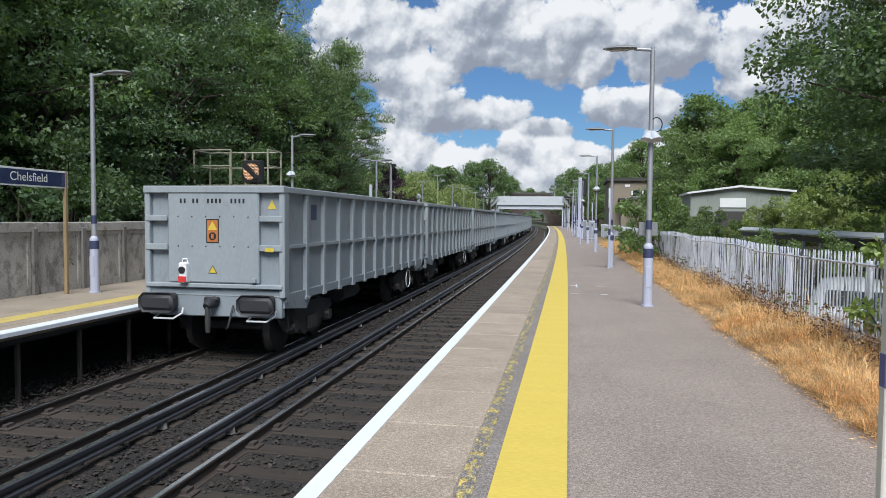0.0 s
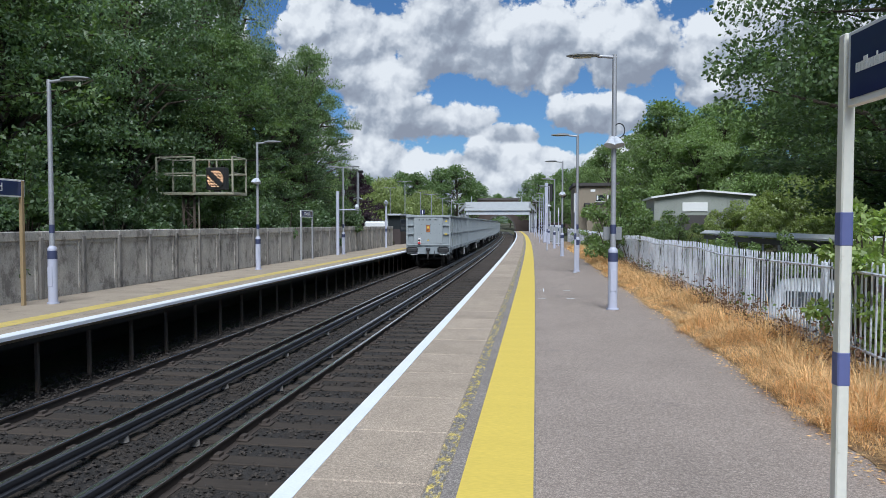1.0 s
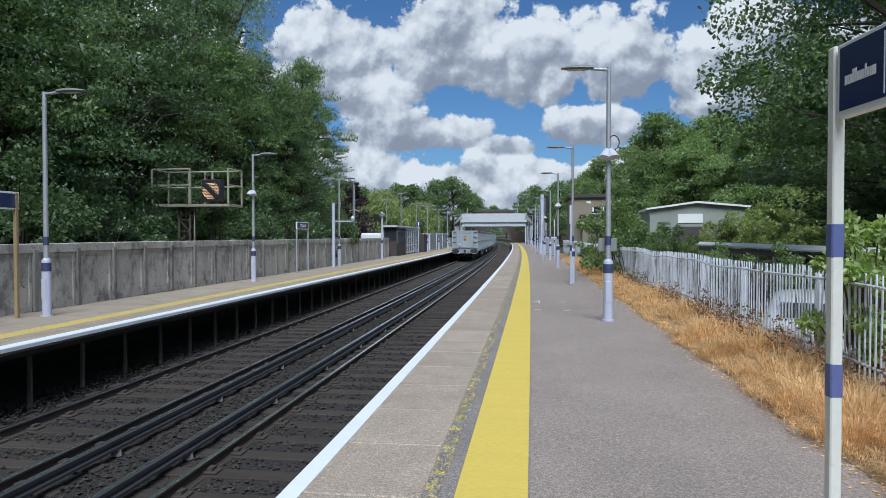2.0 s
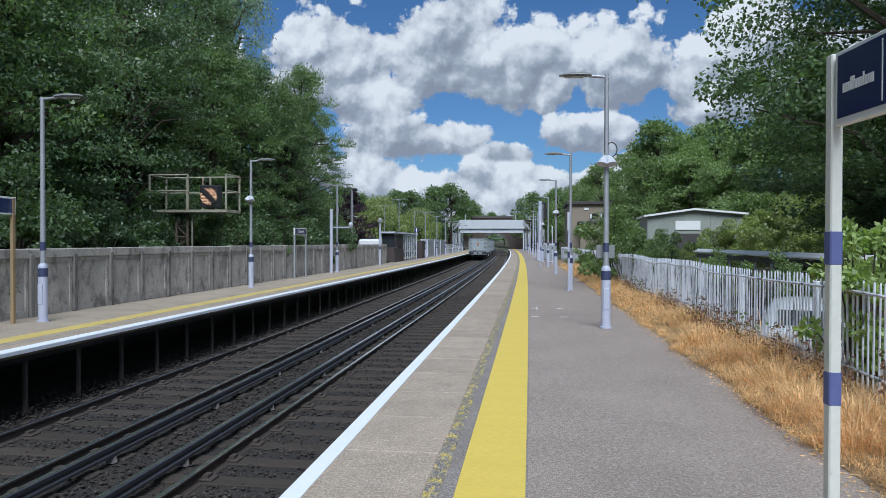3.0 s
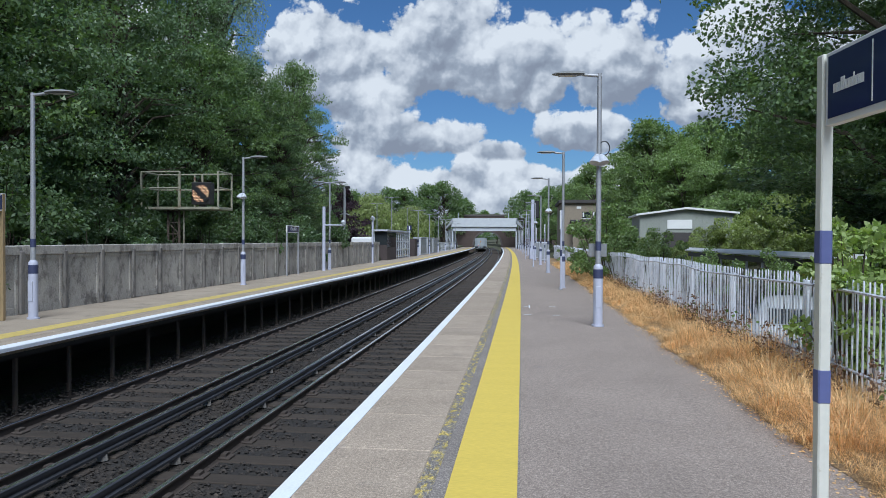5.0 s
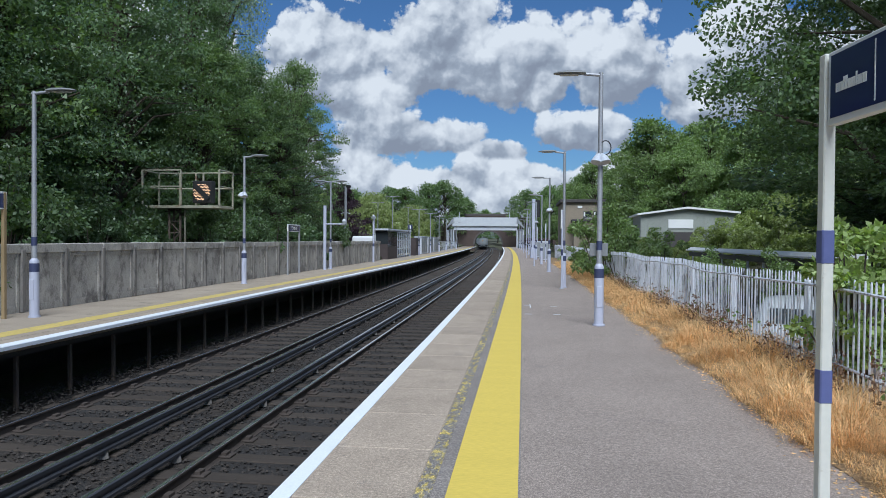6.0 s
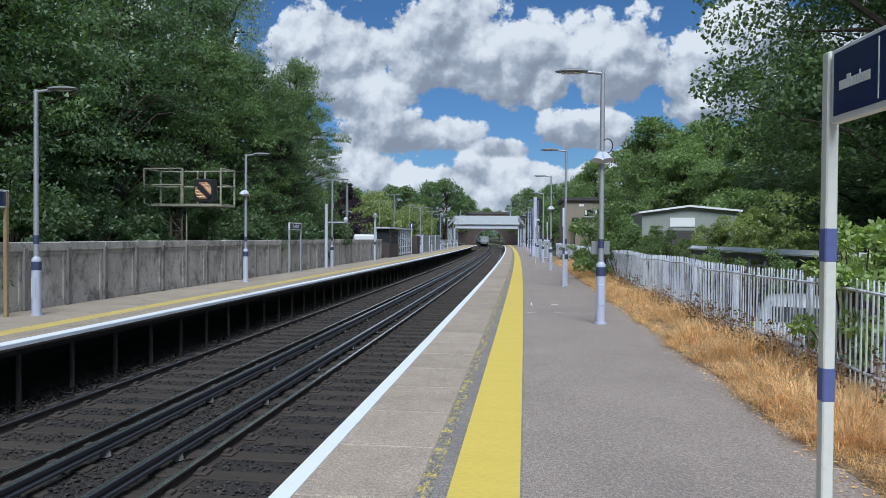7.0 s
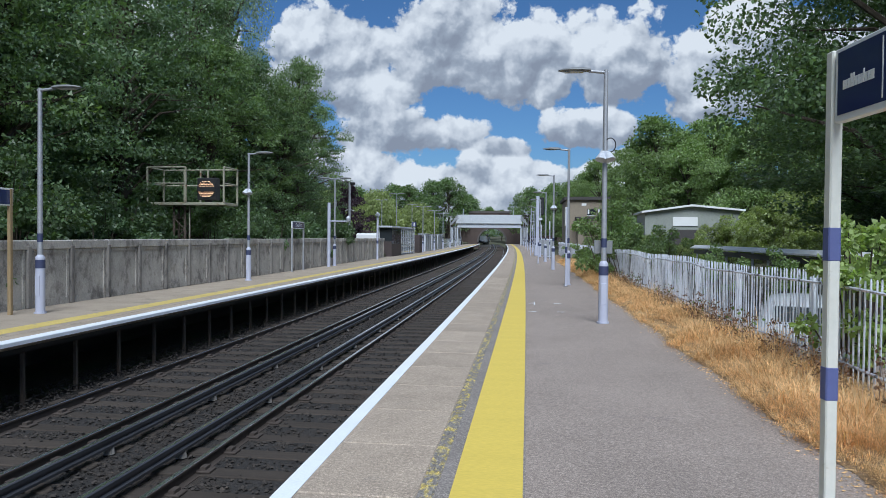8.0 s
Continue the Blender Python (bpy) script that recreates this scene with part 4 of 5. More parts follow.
    part("warning_triangle", Shape().prism([(-0.09, 2.27), (0.09, 2.27), (0.0, 2.42)], 1, y0 - 0.110, y0 - 0.105), WARN_YELLOW, w)
    part("plate_border", Shape().box(-0.12, 0.12, y0 - 0.1035, y0 - 0.098, 2.04, 2.46), BLACK, w)
    part("warning_ring", Shape().tube([(0, y0 - 0.110, 2.16), (0, y0 - 0.106, 2.16)], 0.07, 16), BLACK, w)
    part("warning_mark", Shape().box(-0.025, 0.025, y0 - 0.114, y0 - 0.109, 2.12, 2.20), WARN_ORANGE, w)
    part("warning_triangle", Shape().prism([(-0.085, 1.51), (0.085, 1.51), (0.0, 1.65)], 1, y0 - 0.107, y0 - 0.098), BLACK, w)
    part("warning_triangle", Shape().prism([(-0.07, 1.52), (0.07, 1.52), (0.0, 1.635)], 1, y0 - 0.110, y0 - 0.106), WARN_YELLOW, w)
    part("warning_triangle", Shape().prism([(0.98, 2.64), (1.14, 2.64), (1.06, 2.80)], 1, y0 - 0.006, y0 - 0.001), WARN_YELLOW, w)
    part("data_panel", Shape().box(H - 0.072, H - 0.067, y0 + 1.35, y0 + 1.65, 2.45, 2.75), NAVY, w, "blue data panel")
    # bogies
    for yb in (y0 + 1.75, y1 - 1.75):
        bg = part("bogie", Shape().soft_box(-0.95, 0.95, yb - 0.3, yb + 0.3, 0.55, 0.85, 0.03), UNDERFRAME, w, "black three-piece bogie")
        for s in (-1, 1):
            x0, x1 = (0.93, 1.07) if s > 0 else (-1.07, -0.93)
            part("side_frame", Shape().prism([(yb - 1.25, 0.62), (yb - 1.2, 0.76), (yb - 0.5, 0.86), (yb + 0.5, 0.86), (yb + 1.2, 0.76), (yb + 1.25, 0.62), (yb + 1.0, 0.40), (yb + 0.62, 0.42), (yb + 0.35, 0.24), (yb - 0.35, 0.24), (yb - 0.62, 0.42), (yb - 1.0, 0.40)], 0, x0, x1), UNDERFRAME, bg)
            for dy in (-0.15, 0.0, 0.15):
                part("spring", Shape().tube([(s * 1.09, yb + dy, 0.32), (s * 1.09, yb + dy, 0.58)], 0.06, 10), WHEEL, bg, smooth=True)
            for dy in (-0.9, 0.9):
                part("axle_box", Shape().tube([(s * 1.0, yb + dy, 0.46), (s * 1.17, yb + dy, 0.46)], [0.15, 0.11], 12), WHEEL, bg, smooth=True)
                g = Shape().tube([(s * 0.69, yb + dy, 0.46), (s * 0.695, yb + dy, 0.46), (s * 0.70, yb + dy, 0.46), (s * 0.83, yb + dy, 0.46)], [0.49, 0.49, 0.46, 0.45], 28)
                part("wheel", g, WHEEL, bg, "worn steel wheel", True)
        for dy in (-0.9, 0.9):
            part("axle", Shape().tube([(-0.75, yb + dy, 0.46), (0.75, yb + dy, 0.46)], 0.085, 10), UNDERFRAME, bg, smooth=True)
    part("brake_gear", Shape().soft_box(-0.4, 0.5, y0 + 4.6, y0 + 5.8, 0.55, 0.95, 0.04), UNDERFRAME, w)
    part("air_tank", Shape().tube([(0.75, y0 + 4.2, 0.72), (0.75, y0 + 5.4, 0.72)], 0.2, 14), UNDERFRAME, w, smooth=True)
    part("centre_sill", Shape().box(-0.25, 0.25, y0 + 0.1, y1 - 0.1, 0.8, Z_FLOOR), UNDERFRAME, w)
    return w


def build_train():
    w = build_wagon()
    tagged(w, "grey ribbed bogie box wagon rolling away on the far track", "goods wagon", "goods train")
    cars = [w] + [copy_thing(w, Matrix.Identity(4)) for _ in range(10)]
    tl = tagged(part("tail_lamp", Shape().soft_box(-0.075, 0.075, -0.10, 0.06, 0, 0.36, 0.02), WHITE_BAR), "white and red tail lamp on the last wagon", "tail lamp")
    part("lens", Shape().tube([(0, -0.115, 0.23), (0, -0.09, 0.23)], 0.062, 16), BLACK, tl, "round dark lens", True)
    part("red_panel", Shape().box(-0.073, 0.073, -0.106, -0.098, 0.02, 0.12), RED, tl)
    part("handle", Shape().tube([(-0.05, 0, 0.36), (-0.04, 0, 0.42), (0.04, 0, 0.42), (0.05, 0, 0.36)], 0.012, 6), WHITE_BAR, tl, smooth=True)
    return cars, tl


def train_pose(y, back=0.0):
    """Wagon whose rear end is y metres along: both bogies on the line."""
    a, b = y + 2.17, y + 10.0
    pa, pb = Vector((cx(a) + TRAIN_O, a, 0)), Vector((cx(b) + TRAIN_O, b, 0))
    d = (pb - pa).normalized()
    p = pa - d * 2.17
    return pose(p.x, p.y, RAIL_Z, 0, 0, math.degrees(math.atan2(-d.x, d.y)))


REAR, SPEED = 10.6, 28.6


# ---- plants ----
def leaf_cloud(rnd, centres, radii, count, size, flat=0.6, droop=0.0, corners=3):
    """Leaves in clusters, turned every way: three-cornered far off, four-cornered and folded close by."""
    n = len(centres)
    pick = rnd.integers(0, n, count)
    c = centres[pick]
    d = rnd.normal(size=(count, 3))
    d /= np.linalg.norm(d, axis=1, keepdims=True)
    r = radii[pick][:, None] * (0.25 + 0.75 * rnd.random((count, 1)) ** 0.5)
    p = c + d * r * np.array([1, 1, flat])
    # sprays hang towards their rim
    p[:, 2] -= 0.35 * radii[pick] * (d[:, 0] ** 2 + d[:, 1] ** 2) * (1 - flat)
    p[:, 2] -= droop * rnd.random(count) ** 2
    axis = rnd.normal(size=(count, 3)) * 0.7 + d * 0.6
    axis[:, 2] -= 0.35 + droop
    axis /= np.linalg.norm(axis, axis=1, keepdims=True)
    up = rnd.normal(size=(count, 3)) * 0.8 + np.array([0, 0, 1.0])
    side = np.cross(axis, up)
    side /= np.linalg.norm(side, axis=1, keepdims=True) + 1e-9
    s = size * (0.6 + 0.8 * rnd.random((count, 1)))
    v = np.empty((count, corners, 3))
    if corners == 4:
        v[:, 0] = p
        v[:, 1] = p + axis * s * 0.5 + side * s * 0.34
        v[:, 2] = p + axis * s
        v[:, 3] = p + axis * s * 0.5 - side * s * 0.34
    else:
        v[:, 0] = p + side * s * 0.36
        v[:, 1] = p + axis * s
        v[:, 2] = p - side * s * 0.36
    return v.reshape(-1, 3)


def leaf_mesh(name, verts, material, corners=4):
    me = bpy.data.meshes.new(name)
    n = len(verts) // corners
    me.vertices.add(len(verts))
    me.vertices.foreach_set("co", verts.astype(np.float32).ravel())
    me.loops.add(n * corners)
    me.loops.foreach_set("vertex_index", np.arange(n * corners, dtype=np.int32))
    me.polygons.add(n)
    me.polygons.foreach_set("loop_start", np.arange(0, n * corners, corners, dtype=np.int32))
    me.update(calc_edges=True)
    me.materials.append(material)
    return me


def make_tree(seed, height, spread, leaves, size, material, name="tree", bare=0.18, label="", droop=0.0, clusters=130, lean=0.0, flat=0.5, corners=3):
    rnd = np.random.default_rng(seed)
    tree = new(name)
    trunk_top = height * 0.62
    g = Shape()
    pts = [(0.15 * math.sin(i * 1.3 + seed), 0.15 * math.cos(i * 1.1 + seed), trunk_top * i / 6) for i in range(7)]
    r0 = 0.022 * height
    g.tube(pts, [r0 * (1.25 if i == 0 else 1 - 0.13 * i) for i in range(7)], 9)
    centres, radii = [], []
    for k in range(clusters):
        h = bare + (1 - bare) * rnd.random() ** 0.85
        prof = math.sin(math.pi * min(1, (h - bare) / (1 - bare) * 0.82 + 0.16)) ** 0.7
        a = rnd.uniform(0, 2 * math.pi)
        wob = 1 + 0.28 * math.sin(2 * a + seed) + 0.15 * math.sin(5 * a + seed * 2 + h * 6)
        rr = spread * prof * wob * (0.3 + 0.7 * rnd.random() ** 0.5)
        c = np.array([math.cos(a) * rr + lean * h, math.sin(a) * rr, h * height])
        centres.append(c)
        radii.append(spread * rnd.uniform(0.14, 0.32))
        if k % 3 == 0:
            z = min(trunk_top, max(0.12 * height, c[2] - rr * 0.6))
            s = Vector((0.1, 0.1, z))
            m = (s + Vector(c)) / 2 + Vector((0, 0, 0.06 * height))
            g.tube([s, m, c], [r0 * 0.35, r0 * 0.2, r0 * 0.06], 5)
    part("trunk", g, BARK, tree, smooth=True)
    v = leaf_cloud(rnd, np.array(centres), np.array(radii), leaves, size, flat, droop, corners)
    ob = new("crown", leaf_mesh("crown", v, material, corners))
    ob.parent = tree
    return tagged(tree, label, "tree")


def make_bush(seed, height, spread, leaves, size, material, name="bush", label="", apart=False, corners=3):
    rnd = np.random.default_rng(seed)
    bush = new(name)
    g = Shape()
    centres, radii = [], []
    for k in range(22):
        a = rnd.uniform(0, 6.28)
        rr = spread * rnd.random() ** 0.6
        z = height * rnd.uniform(0.15, 1.0) * (1 - 0.45 * (rr / spread) ** 2)
        centres.append((rr * math.cos(a), rr * math.sin(a), z)), radii.append(spread * rnd.uniform(0.14, 0.30))
        if apart:
            g = Shape()
        g.tube([(0.2 * rr * math.cos(a), 0.2 * rr * math.sin(a), -0.1), (0.6 * rr * math.cos(a), 0.6 * rr * math.sin(a), z * 0.6), (rr * math.cos(a), rr * math.sin(a), z + 0.1)], [0.02, 0.014, 0.005], 4)
        if apart:
            part("stem", g, BARK, bush)
    if not apart:
        part("branchwork", g, BARK, bush)
    v = leaf_cloud(rnd, np.array(centres), np.array(radii), leaves, size, 0.7, 0.0, corners)
    ob = new("foliage", leaf_mesh("foliage", v, material, corners))
    ob.parent = bush
    return tagged(bush, label, "bush")


def build_trees():
    rnd = random.Random(11)
    dark = "tall leafy tree with dense dark green foliage"
    mid = "tall leafy tree with mid green foliage"
    kinds = [make_tree(1, 14, 4.4, 38000, 0.135, LEAF_DARK, label=dark, bare=0.06, clusters=190, flat=0.36), make_tree(2, 13, 4.0, 38000, 0.125, LEAF_MID, label=mid, bare=0.06, clusters=190, flat=0.42),
             make_tree(3, 15, 4.6, 38000, 0.135, LEAF_DARK, label=dark, bare=0.06, clusters=190, flat=0.36), make_tree(4, 15, 5.0, 15000, 0.27, LEAF_DARK, label="tall dark tree in the wood behind", bare=0.02, clusters=150)]
    places = [(1, -17.2, 12.3, 1.05, 1), (1, -18.0, 16.5, 1.12, 1), (0, -16.0, 18.5, 0.80, 1), (1, -19.5, 22.0, 1.12, 1), (2, -17.2, 27.0, 0.85, 1), (0, -20.5, 28, 1.15, 1), (1, -15.4, 31.5, 0.80, 1), (2, -18.0, 34.5, 0.95, 1),
              (1, -15.6, 37.5, 0.80, 1.05), (2, -25, 24, 1.25, 1), (1, -14.7, 42.5, 0.64, 1.5), (0, -14.5, 6.0, 0.9, 1), (1, -20, 9, 1.15, 1), (2, -13.9, -1.5, 0.9, 1), (0, -16.8, 14.0, 0.7, 1), (2, -18.5, 20.0, 0.75, 1), (2, -18.5, 41, 0.72, 1.1), (1, -15.9, 46.5, 0.62, 1.4), (0, -14.3, 39.0, 0.50, 1.25), (2, -17.2, 50, 0.6, 1.1),
              (3, -24, 20, 1.0, 0.72), (3, -27, 29, 1.0, 0.75), (3, -22.5, 14.5, 0.9, 0.7), (3, -24, 38, 1.0, 0.8), (3, -30, 36, 1.1, 0.75), (3, -28, 45, 1.0, 0.8), (3, -33, 25, 1.1, 0.75), (3, -20.5, 47, 0.85, 0.9), (3, -22, 33, 0.85, 0.8), (3, -30, 14, 1.0, 1), (3, -19.5, 25, 0.7, 0.7)]
    used = set()
    for k, x, y, s, tall in places:
        m = pose(x, y, 0.3 + max(0, (-13 - x) * 0.15), 0, 0, rnd.uniform(0, 360))
        if k in used:
            t = copy_thing(kinds[k], m)
        else:
            t = kinds[k]
            t.matrix_basis = m
            used.add(k)
        t.scale = (s, s, s * tall)
    # birch with fine hanging twigs
    b = make_tree(21, 18, 2.7, 34000, 0.10, LEAF_SILVER, "birch_tree", 0.3, "tall thin birch with pale drooping foliage", 2.6, 90)
    b.matrix_basis = pose(-17.6, 37.5, 1.5)
    # ivy shrubs behind the wall
    ivy = make_bush(31, 2.7, 1.7, 6500, 0.095, LEAF_IVY, "shrub", "leafy shrub growing behind the concrete wall", corners=4)
    ivy2 = make_bush(32, 2.2, 1.5, 6500, 0.095, LEAF_DARK, "shrub", "dark shrub growing behind the concrete wall", corners=4)
    for i, (x, y, s) in enumerate(((-12.4, 10.5, 1.2), (-12.2, 13.2, 1.1), (-13.0, 15.6, 1.3), (-12.3, 18.2, 1.0), (-13.4, 20.4, 1.25), (-12.9, 22.2, 0.9), (-12.6, 26, 1.2), (-12.2, 29, 1.1), (-12.3, 32.5, 1.2), (-12.2, 36, 1.1), (-12.4, 39.5, 1.2), (-12.6, 8, 1.2), (-12.8, 5, 1.3))):
        src = ivy if i % 2 == 0 else ivy2
        m = pose(x, y, 0.25, 0, 0, 47 * i)
        t = src if i < 2 else copy_thing(src, m)
        t.matrix_basis = m
        t.scale = (s, s, s)
    for x, y, s in ((-19.0, 14.5, 2.6), (-20.5, 18.5, 2.8), (-21.5, 23, 2.9), (-21, 28, 2.8), (-20.5, 33, 2.7), (-17.5, 22.5, 2.0), (-19.5, 38, 2.6), (-16.5, 28.5, 1.9)):
        copy_thing(ivy2, pose(x, y, 0.8, 0, 0, x * 60)).scale = (s, s, s)
    # far trees beyond the car park and the bridge
    purple = make_tree(41, 8.0, 3.2, 14000, 0.22, LEAF_PURPLE, "copper_tree", 0.1, "dark purple-leaved tree beyond the wall")
    purple.matrix_basis = pose(-17.6, 64, 0.3)
    purple.scale = (0.78, 0.78, 0.8)
    willow = make_tree(42, 9, 5.0, 18000, 0.30, LEAF_WILLOW, "willow_tree", 0.1, "yellow-green willow with drooping foliage", 2.0)
    willow.matrix_basis = pose(-24, 108, 0)
    for x, y, s in ((-33, 112, 1.05), (-19.5, 120, 0.85), (-40, 118, 1.2), (-28, 130, 0.9)):
        copy_thing(willow, pose(x, y, 0, 0, 0, x * 20)).scale = (s, s, s)
    far = make_tree(43, 16, 6.5, 9000, 0.42, LEAF_MID, label="large leafy tree beyond the bridge")
    far.matrix_basis = pose(-19.5, 170, 0)
    for x, y, s in ((-25, 178, 1.0), (-30, 172, 0.9), (-36, 180, 0.95), (-45, 176, 0.9), (-17, 196, 0.85), (-13.5, 240, 0.75), (-20, 260, 0.7), (-6, 262, 0.7), (3, 250, 0.8), (6, 185, 0.85), (0.5, 162, 0.82), (6.5, 156, 0.85), (12, 152, 0.95), (13, 190, 1.0), (21, 186, 0.95), (28, 180, 1.0), (-60, 190, 1), (-75, 200, 1.1),
                    (40, 170, 1.0), (-5, 300, 0.8), (-25, 310, 0.9), (-55, 160, 0.9), (-12, 330, 0.9)):
        copy_thing(far, pose(x, y, 0, 0, 0, x * 31 + y)).scale = (s, s, s)
    light = make_tree(44, 12, 5.2, 30000, 0.20, LEAF_BRIGHT, label="leafy tree with fresh green foliage on the bank", bare=0.0)
    light.matrix_basis = pose(11.5, 62, 0)
    for x, y, s in ((15.5, 60, 0.95), (19, 56, 0.95), (13, 70, 0.9), (16.5, 72, 0.95), (13, 57, 0.75), (17, 53, 0.8), (21, 46, 0.8), (15, 66, 0.9), (22, 50, 0.9), (25, 64, 1.1), (9.5, 92, 0.95), (14, 100, 1.0), (7.8, 110, 0.85), (11, 125, 0.9), (18, 88, 1.0)):
        copy_thing(light, pose(x, y, 0.2, 0, 0, x * 40)).scale = (s, s, s)
    low = make_bush(45, 3.4, 2.4, 9500, 0.13, LEAF_WILLOW, "bush", "bright green bush on the bank behind the fence")
    low.matrix_basis = pose(13.6, 38, 0)
    for x, y, s in ((9.3, 38, 0.55), (16.5, 36, 1.2), (12.5, 30, 0.6), (8.3, 45.6, 0.6), (12.4, 44.5, 0.85), (10.2, 45.2, 0.45), (13.8, 45, 0.9), (17, 47, 1.3), (19, 33, 1.25), (15.5, 43, 1.2), (7.6, 54, 0.9), (16, 27, 0.95), (11.2, 22, 0.55), (18, 41, 1.5)):
        copy_thing(low, pose(x, y, 0, 0, 0, x * 77)).scale = (s, s, s)
    # the great dark tree over the platform
    oak = make_tree(51, 14.5, 5.5, 112000, 0.115, LEAF_OAK, "oak_tree", 0.24, "great dark oak with spreading branches above the fence", clusters=190, flat=0.6, corners=4)
    oak.matrix_basis = pose(11.2, 19.5, 0)
    oak.scale = (1.06, 1.06, 1.10)
    oak2 = make_tree(53, 14.5, 5.6, 40000, 0.17, LEAF_DARK, "oak_tree", 0.2, "great dark oak behind the fence", clusters=80)
    oak2.matrix_basis = pose(16, 17.5, 0)
    copy_thing(oak2, pose(13.4, 24.5, 0, 0, 0, 220)).scale = (0.9, 0.9, 0.72)
    copy_thing(oak2, pose(12.6, 21.5, 0, 0, 0, 60)).scale = (0.88, 0.88, 0.45)
    copy_thing(oak2, pose(17, 7.5, 0, 0, 0, 300)).scale = (0.95, 0.95, 0.95)
    under = make_bush(52, 4.6, 2.8, 13000, 0.15, LEAF_DARK, "thicket", "dark ivy thicket under the oak")
    under.matrix_basis = pose(12.2, 20.5, -0.4)
    for x, y, s in ((14.5, 18, 1.2), (10.8, 17, 0.75), (15.5, 24, 1.2), (12.8, 14.5, 1.0), (11.0, 11.5, 0.7), (13, 9, 0.9), (14, 7, 1.1), (17, 21, 1.5)):
        copy_thing(under, pose(x, y, -0.4, 0, 0, x * 50)).scale = (s, s, s)
    # shrubs leaning over the fence
    sh = make_bush(61, 2.6, 1.0, 3800, 0.10, LEAF_BRIGHT, "shrub", "green shrub growing through the fence", corners=4)
    sh.matrix_basis = pose(3.5, 24.8, 0)
    sh.scale = (0.85, 0.85, 0.85)
    for x, y, s in ((3.2, 27.5, 1.3), (3.7, 31, 1.4), (3.2, 36, 0.7), (4.3, 22.3, 0.8), (3.5, 43, 0.7), (3.1, 50, 0.55), (5.3, 27, 0.9), (4.8, 34, 0.95), (5.2, 19, 0.62), (6.1, 17, 0.6)):
        copy_thing(sh, pose(x, y, 0, 0, 0, x * 90)).scale = (s, s, s)
    hz = make_bush(62, 2.2, 0.62, 2600, 0.075, LEAF_HAZEL, "hazel", "leafy hazel sprays through the fence beside the sign", True, 4)
    hz.matrix_basis = pose(3.62, 7.9, 0)
    copy_thing(hz, pose(3.95, 7.1, 0, 0, 0, 100)).scale = (1, 1, 0.9)
    copy_thing(hz, pose(4.1, 8.9, 0, 0, 0, 200)).scale = (0.9, 0.9, 1.05)


def build_grass():
    rnd = np.random.default_rng(8)
    v = []
    tufts = 9500
    for k in range(tufts):
        y = 0.8 + 44 * rnd.random() ** 1.6
        edge = 2.20 + 0.05 * math.sin(y * 1.7) + 0.05 * math.sin(y * 4.1)
        o = edge + (3.35 - edge) * rnd.random() ** 1.05
        clump = 0.75 + 0.9 * noise.noise(Vector((o * 2.2, y * 1.6, 7)))
        high = (0.06 + 0.34 * rnd.random() * min(1, 0.15 + (o - edge) / 0.55)) * max(0.35, clump) * (1.0 if rnd.random() < 0.9 else 1.5)
        n = 20
        a = rnd.uniform(0, 6.28, n)
        lean = high * rnd.uniform(0.3, 2.0, n)
        base = np.stack([cx(y) + o + rnd.normal(0, 0.04, n), y + rnd.normal(0, 0.05, n), np.full(n, 0.0)], 1)
        tip = base + np.stack([np.cos(a) * lean, np.sin(a) * lean, high * rnd.uniform(0.6, 1.1, n)], 1)
        kn = base * 0.55 + tip * 0.45 + np.array([0, 0, 0.38]) * high
        w = 0.0009 + 0.0018 * rnd.random(n)
        sd = np.stack([-np.sin(a) * w, np.cos(a) * w, np.zeros(n)], 1)
        q = np.empty((n, 4, 3))
        q[:, 0], q[:, 1], q[:, 2], q[:, 3] = base, kn + sd, tip, kn - sd
        v.append(q.reshape(-1, 3))
    ob = new("dry_grass", leaf_mesh("dry_grass", np.concatenate(v), STRAW))
    tagged(ob, "dry straw-coloured grass along the fence", "grass", kind="stuff")
    v = []
    for k in range(2600):
        y = 1.5 + 22 * rnd.random() ** 1.6
        o = 2.24 - abs(rnd.normal(0, 0.10))
        a, s = rnd.uniform(0, 6.28), rnd.uniform(0.006, 0.02)
        p = np.array([cx(y) + o, y, 0.002 + 0.006 * rnd.random()])
        d, e = np.array([math.cos(a) * s, math.sin(a) * s, 0]), np.array([-math.sin(a) * s * 0.4, math.cos(a) * s * 0.4, 0.003])
        v.append(np.array([p, p + d + e, p + 2 * d, p + d - e]))
    ob = new("leaf_litter", leaf_mesh("leaf_litter", np.concatenate(v), STRAW))
    tagged(ob, "scattered dry leaf litter along the platform edge", "leaf litter", kind="stuff")
    v = []
    for k in range(110):
        y = 2.2 + 40 * rnd.random()
        o = rnd.uniform(2.9, 3.7)
        n = 8
        c = np.array([[cx(y) + o, y, 0.25 + 0.3 * rnd.random()]])
        v.append(leaf_cloud(rnd, c, np.array([0.2]), n, 0.055, corners=4))
    ob = new("weeds", leaf_mesh("weeds", np.concatenate(v), WEED))
    tagged(ob, "green weeds along the foot of the fence", "weeds", kind="stuff")
    v = []
    for k in range(240):
        y = 3.0 + 26 * rnd.random() ** 1.3
        o = rnd.uniform(2.85, 3.25)
        top = rnd.uniform(0.3, 0.62)
        c = np.array([[cx(y) + o + rnd.normal(0, 0.03), y, top * q] for q in (0.4, 0.6, 0.8, 1.0)])
        v.append(leaf_cloud(rnd, c, np.array([0.05, 0.05, 0.04, 0.03]), 26, 0.035, corners=4))
        b = np.array([cx(y) + o, y, 0.0])
        d = np.array([0.003, 0, 0])
        v.append(np.array([b, c[1] + d, c[3], c[1] - d]))
